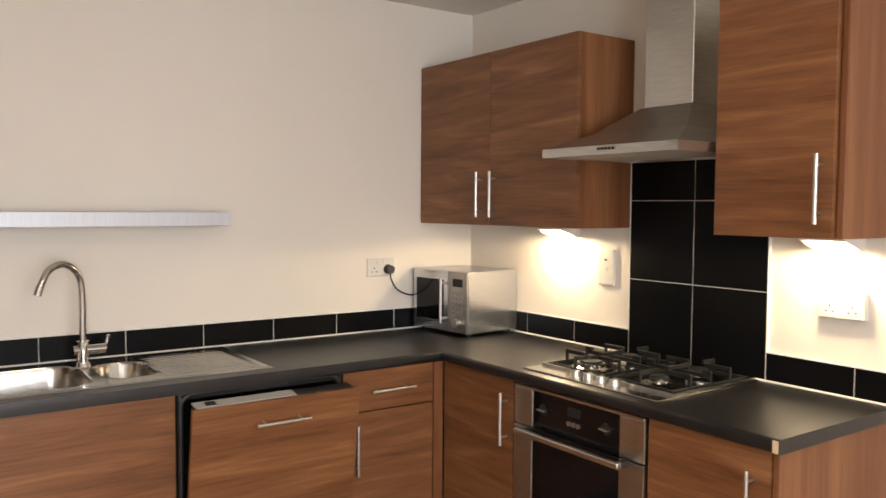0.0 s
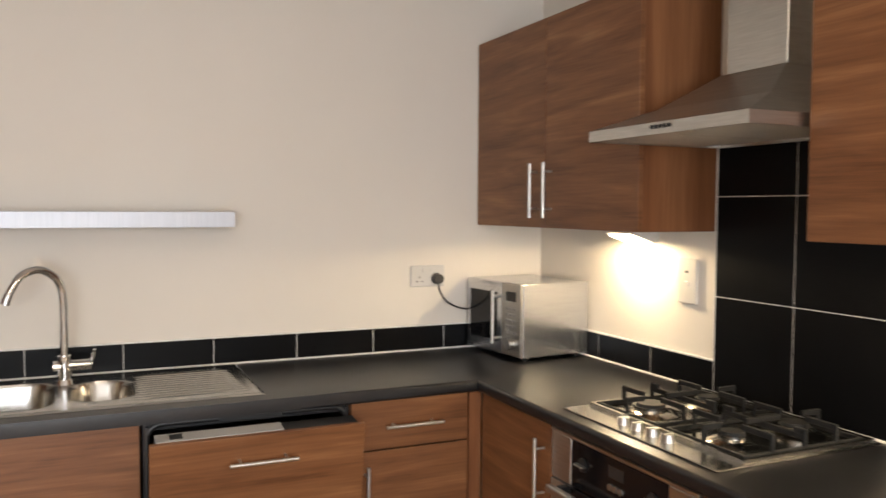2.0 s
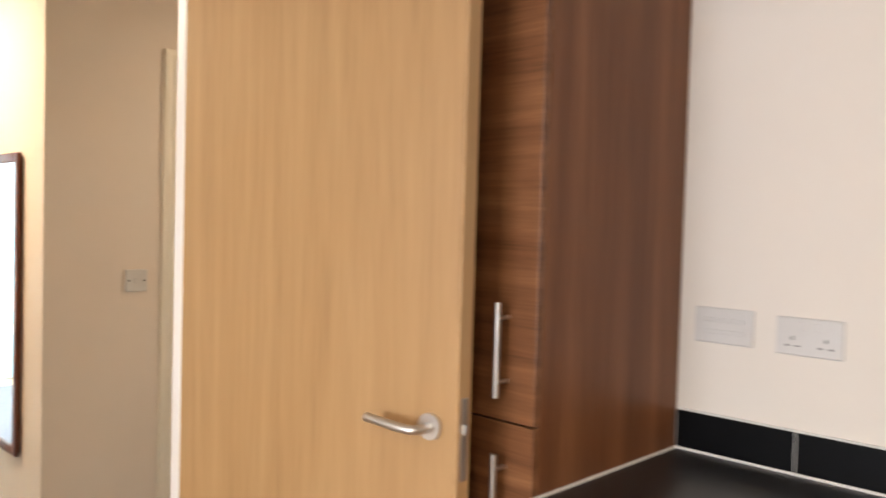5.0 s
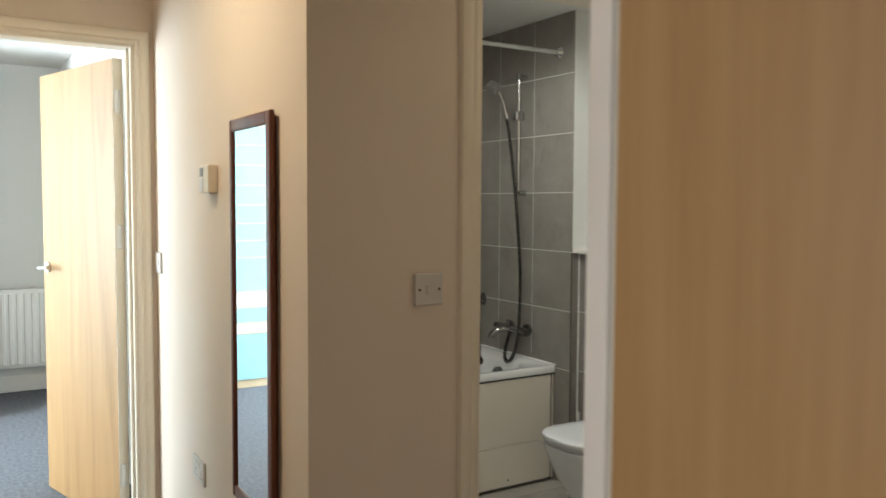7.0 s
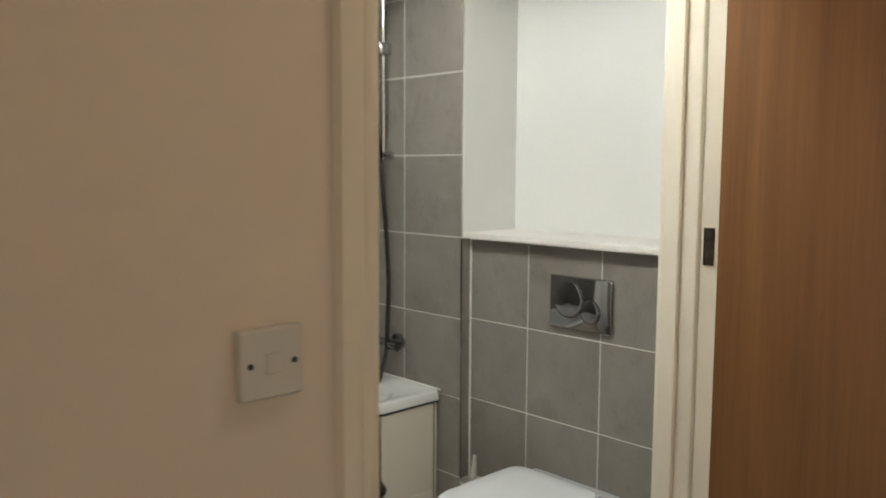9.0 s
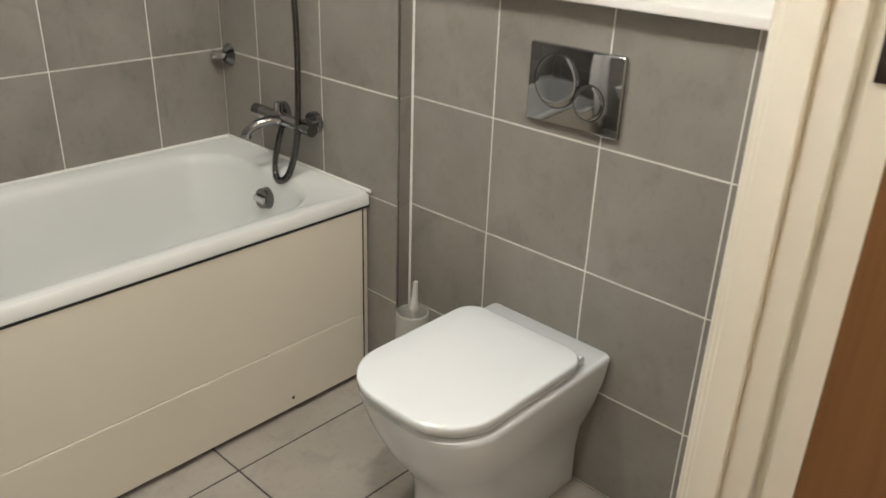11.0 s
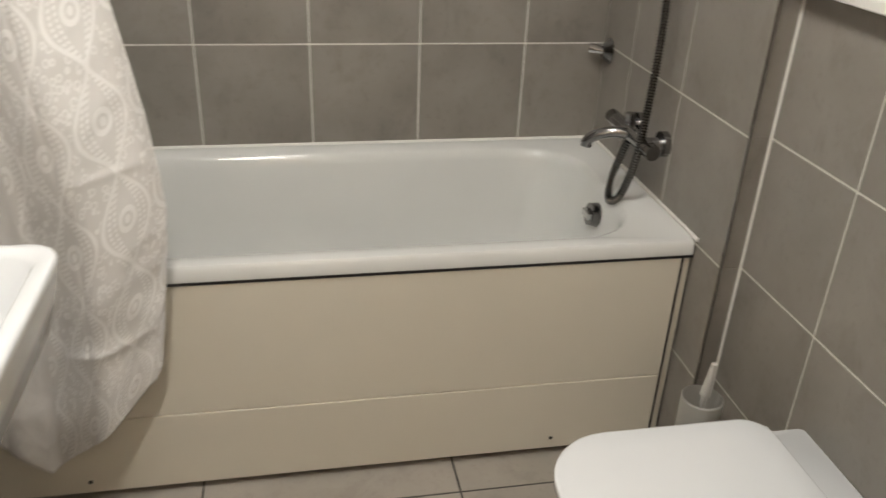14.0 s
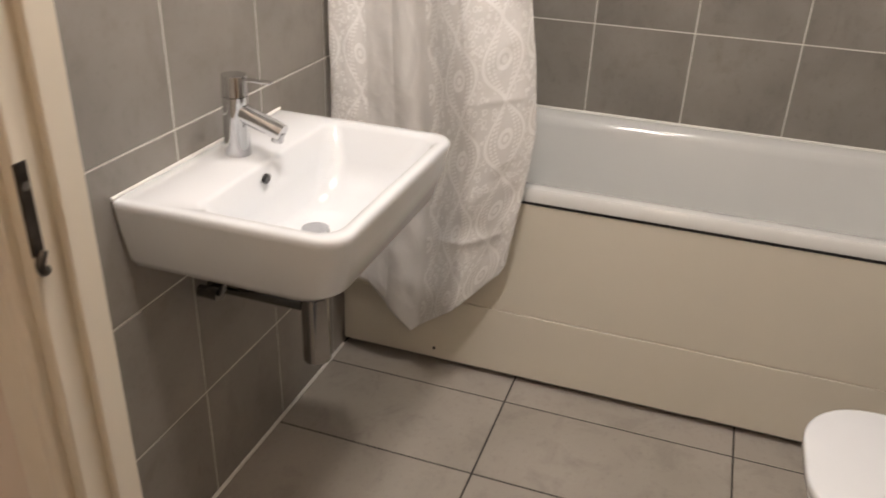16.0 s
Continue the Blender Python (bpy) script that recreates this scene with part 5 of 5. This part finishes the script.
def cloth(u, v):
    """A point of the curtain: u across (0 at the basin wall), v from the top down."""
    z = top_z + (hem(u) - top_z) * v
    spread = 0.72 + 0.30 * min(1, v * 1.25) - 0.03 * v * v + 0.045 * math.exp(-((v - 0.74) / 0.17) ** 2)
    spread -= 0.05 * max(0.0, (v - 0.75) / 0.25) ** 2
    y = -0.574 + 0.512 * u * spread + 0.012 * math.sin(u * 15 + 1.2) * (1 - v)
    fold = 0.026 * (1 - 0.45 * v) * math.sin(u * 17 + 0.6 + 1.1 * math.sin(v * 2.2)) + 0.016 * math.sin(u * 9.5 - 1.6 * v + 2.0)
    crisp = 0.010 * abs(math.sin(u * 8.2 + 0.5 * v + 0.2)) ** 0.5
    wrinkle = 0.007 * noise.noise((u * 4, v * 6, 0.3)) + 0.004 * noise.noise((u * 11, v * 17, 1.3))
    ridge = 0.008 * (0.3 - abs(noise.noise((u * 4.5 + 3.0, v * 9.0, 2.1)))) + 0.004 * (0.3 - abs(noise.noise((u * 10.0, v * 21.0 + u * 6.0, 5.0))))
    x = -6.196 + fold + crisp + wrinkle + ridge
    for zc, tilt_, u0, u1, deep in ((0.42, 0.16, 0.45, 1.0, 0.007), (0.80, 0.10, 0.70, 1.0, 0.006), (1.17, -0.06, 0.15, 0.42, 0.006), (1.08, 0.9, 0.46, 0.60, 0.012)):
        if u0 < u < u1:
            x += deep * math.sin(math.pi * (u - u0) / (u1 - u0)) * math.exp(-abs(z - zc - tilt_ * (u - 0.5)) / 0.009)
    x += 0.020 / (1 + math.exp(-(u - 0.47 - 0.10 * (v - 0.6)) * 70)) - 0.008
    return (max(x, -6.231), y, z)


rows = [[bm.verts.new(cloth(i / NU, j / NV)) for j in range(NV + 1)] for i in range(NU + 1)]
for i in range(NU):
    for j in range(NV):
        f = bm.faces.new((rows[i][j], rows[i][j + 1], rows[i + 1][j + 1], rows[i + 1][j]))
        for lp, (a, c) in zip(f.loops, ((i, j), (i, j + 1), (i + 1, j + 1), (i + 1, j))):
            lp[uvl].uv = (a / NU * 0.86, c / NV * 2.0)
cm = part("cloth", bm, M_damask, cu, "", 80)
sol = cm.modifiers.new("thickness", "SOLIDIFY")
sol.thickness = 0.0012
for k in range(7):
    y = -0.56 + k * 0.068
    bm = bmesh.new()
    ring = [(-6.245 + 0.020 * math.cos(a), y, 2.172 + 0.024 * math.sin(a)) for a in (2 * math.pi * q / 16 for q in range(17))]
    part("ring", tube(ring, 0.0022, n=6), M_white_plastic, cu)

# ---- toilet ----
wcx = -5.635
wc = thing("toilet", (wcx, 0.9, 0.0), "white back-to-wall toilet with a closed square lid", "toilet")


def dring(hw, y0, y1, r0, r1, z):
    return rounded(wcx - hw, wcx + hw, y0, y1, [r0, r0, r1, r1], z, 8)


bm = loft([dring(0.118, 0.750, 1.150, 0.09, 0.006, 0.0), dring(0.116, 0.747, 1.150, 0.09, 0.006, 0.10), dring(0.122, 0.722, 1.150, 0.10, 0.006, 0.17), dring(0.150, 0.668, 1.150, 0.12, 0.008, 0.245),
           dring(0.172, 0.632, 1.150, 0.13, 0.010, 0.33), dring(0.180, 0.616, 1.150, 0.13, 0.012, 0.385), dring(0.180, 0.614, 1.150, 0.13, 0.012, 0.398), dring(0.174, 0.622, 1.148, 0.125, 0.012, 0.403)])
part("pan", bm, M_ceramic, wc, "", 60)
bm = loft([dring(0.166, 0.622, 1.040, 0.125, 0.05, 0.4035), dring(0.170, 0.617, 1.044, 0.13, 0.05, 0.408), dring(0.170, 0.617, 1.044, 0.13, 0.05, 0.416), dring(0.166, 0.621, 1.040, 0.125, 0.05, 0.419)])
part("seat", bm, M_ceramic, wc, "", 60)
bm = loft([dring(0.173, 0.607, 1.049, 0.128, 0.05, 0.4195), dring(0.176, 0.604, 1.052, 0.13, 0.055, 0.4215), dring(0.1765, 0.6035, 1.052, 0.13, 0.055, 0.4385), dring(0.1745, 0.6055, 1.050, 0.128, 0.053, 0.4415), dring(0.170, 0.610, 1.046, 0.125, 0.05, 0.4430), dring(0.12, 0.66, 1.0, 0.09, 0.04, 0.4455)])
part("lid", bm, M_ceramic, wc, "", 60)
for s in (-1, 1):
    part("lid_hinge", rod((wcx + s * 0.13 - 0.03, 1.052, 0.420), (wcx + s * 0.13 + 0.03, 1.052, 0.420), 0.011, n=14), M_ceramic, wc, "", 40)
fp = thing("flush_plate", (-5.629, 1.148, 0.918), "dark chrome dual flush plate on the tiled wall", "flush plate")
part("plate", box(-5.750, -5.508, 1.136, 1.1503, 0.911, 1.085, 0.005, 3), M_flush, fp, "", 40)
for bname, bx_, bz_, br_, blabel in (("large_button", -5.672, 1.008, 0.057, "large dished flush button"), ("small_button", -5.586, 0.977, 0.037, "small dished flush button")):
    bm = loft([[(bx_ + br_ * q * math.cos(a), 1.1358 - d, bz_ + br_ * q * math.sin(a)) for a in (2 * math.pi * k / 40 for k in range(40))]
               for q, d in ((1.0, 0.0), (1.0, 0.0012), (0.96, 0.0020), (0.8, 0.0026), (0.5, 0.0032), (0.2, 0.0035), (0.05, 0.0036))])
    part(bname, bm, M_flush, fp, blabel, 60)
for bx_, bz_, br_ in ((-5.672, 1.008, 0.0585), (-5.586, 0.977, 0.0385)):
    ringp = [(bx_ + br_ * math.cos(a), 1.1352, bz_ + br_ * math.sin(a)) for a in (2 * math.pi * k / 36 for k in range(37))]
    part("button_gap", tube(ringp, 0.0013, n=6), M_black, fp)
br = thing("toilet_brush", (-6.03, 1.06, 0.0), "toilet brush in a frosted white plastic holder", "toilet brush")
bm = loft([[(-6.03 + r * math.cos(a), 1.065 + r * math.sin(a), z) for a in (2 * math.pi * k / 28 for k in range(28))] for r, z in ((0.044, 0.0), (0.046, 0.02), (0.046, 0.315), (0.043, 0.318), (0.042, 0.30), (0.040, 0.03))])
part("holder", bm, M_frost, br, "frosted holder", 40)
part("stem", rod((-6.03, 1.065, 0.10), (-6.028, 1.068, 0.33), 0.006, n=12), M_white_plastic, br)
part("grip", rod((-6.028, 1.068, 0.325), (-6.026, 1.072, 0.408), 0.012, n=16, r2=0.006), M_white_plastic, br, "white tapered grip", 40)

# ---- basin ----
bs = thing("wash_basin", (-5.675, -0.37, 0.70), "white ceramic wall-hung wash basin", "basin")
sx0, sx1, sy0, sy1 = -5.938, -5.375, -0.5855, -0.160


def sring(i, j0, j1, r0, r1, z):
    return rounded(sx0 + i, sx1 - i, sy0 + j0, sy1 - j1, [r0, r0, r1, r1], z, 8)


bm = loft([sring(0.11, 0.02, 0.17, 0.01, 0.06, 0.661), sring(0.070, 0.0, 0.100, 0.005, 0.06, 0.665), sring(0.036, 0.0, 0.046, 0.005, 0.06, 0.678), sring(0.022, 0, 0.026, 0.004, 0.055, 0.698), sring(0.008, 0, 0.010, 0.004, 0.052, 0.760),
           sring(0.0015, 0, 0.002, 0.004, 0.05, 0.800), sring(0.0, 0, 0.0, 0.004, 0.05, 0.811), sring(0.002, 0.002, 0.002, 0.005, 0.049, 0.8165), sring(0.006, 0.006, 0.006, 0.006, 0.046, 0.819),
           rounded(sx0 + 0.027, sx1 - 0.027, sy0 + 0.133, sy1 - 0.025, [0.03, 0.03, 0.04, 0.04], 0.8175, 8),
           rounded(sx0 + 0.034, sx1 - 0.034, sy0 + 0.142, sy1 - 0.032, [0.035, 0.035, 0.045, 0.045], 0.810, 8),
           rounded(sx0 + 0.062, sx1 - 0.062, sy0 + 0.150, sy1 - 0.060, [0.05, 0.05, 0.06, 0.06], 0.745, 8),
           rounded(sx0 + 0.105, sx1 - 0.105, sy0 + 0.158, sy1 - 0.105, [0.05, 0.05, 0.06, 0.06], 0.686, 8),
           rounded(sx0 + 0.150, sx1 - 0.150, sy0 + 0.168, sy1 - 0.145, [0.04, 0.04, 0.04, 0.04], 0.668, 8)])
part("bowl", bm, M_ceramic, bs, "", 55)
part("drain", rod((-5.682, -0.368, 0.6675), (-5.682, -0.368, 0.6745), 0.030, n=28, r2=0.027), M_chrome, bs, "chrome pop-up waste", 40)
part("overflow_hole", rod((-5.620, -0.4390, 0.793), (-5.620, -0.431, 0.791), 0.010, n=20), M_black, bs, "small oval overflow hole")
part("silicone_bead", rod((sx0, -0.5845, 0.820), (sx1, -0.5845, 0.820), 0.004, n=8), M_silicone, bs)
bt = thing("basin_tap", (-5.655, -0.515, 0.819), "chrome single lever basin mixer tap", "tap")
part("body", rod((-5.655, -0.515, 0.819), (-5.655, -0.512, 0.935), 0.0255, n=28, r2=0.0240), M_chrome, bt, "", 40)
part("cap", rod((-5.655, -0.512, 0.9365), (-5.655, -0.511, 0.975), 0.0250, n=28, r2=0.0235), M_chrome, bt, "", 40)
part("spout", rod((-5.655, -0.508, 0.908), (-5.655, -0.414, 0.874), 0.0190, n=24, r2=0.0170), M_chrome, bt, "", 50)
part("aerator", rod((-5.655, -0.4235, 0.874), (-5.655, -0.4270, 0.857), 0.0115, n=18), M_chrome, bt, "", 40)
part("lever", box(-5.663, -5.647, -0.515, -0.432, 0.966, 0.971, 0.0025, 2), M_chrome, bt, "flat chrome lever", 40)
tr = thing("basin_trap", (-5.635, -0.38, 0.40), "chrome bottle trap under the basin", "pipe trap")
part("tail_pipe", rod((-5.635, -0.350, 0.545), (-5.635, -0.350, 0.672), 0.016, n=20), M_trap, tr, "", 40)
part("collar", rod((-5.635, -0.350, 0.546), (-5.635, -0.350, 0.566), 0.023, n=24), M_trap, tr, "", 40)
part("bottle", rod((-5.635, -0.350, 0.395), (-5.635, -0.350, 0.547), 0.029, n=28), M_trap, tr, "", 40)
part("waste_pipe", rod((-5.635, -0.355, 0.520), (-5.635, -0.584, 0.520), 0.015, n=20), M_chrome_dark, tr, "", 40)
part("wall_rose", rod((-5.635, -0.585, 0.520), (-5.635, -0.572, 0.520), 0.034, n=24), M_chrome_dark, tr, "", 40)
for x in (-5.72, -5.58):
    vv = part("valve", rod((x, -0.585, 0.535), (x, -0.540, 0.535), 0.013, n=14), M_chrome_dark, tr, "", 40)
    part("supply_pipe", tube(curve_points([(x, -0.542, 0.535), (x, -0.525, 0.56), (x * 0.5 - 5.655 * 0.5, -0.52, 0.66)], 6), 0.006, n=8), M_chrome_dark, vv, "", 60)
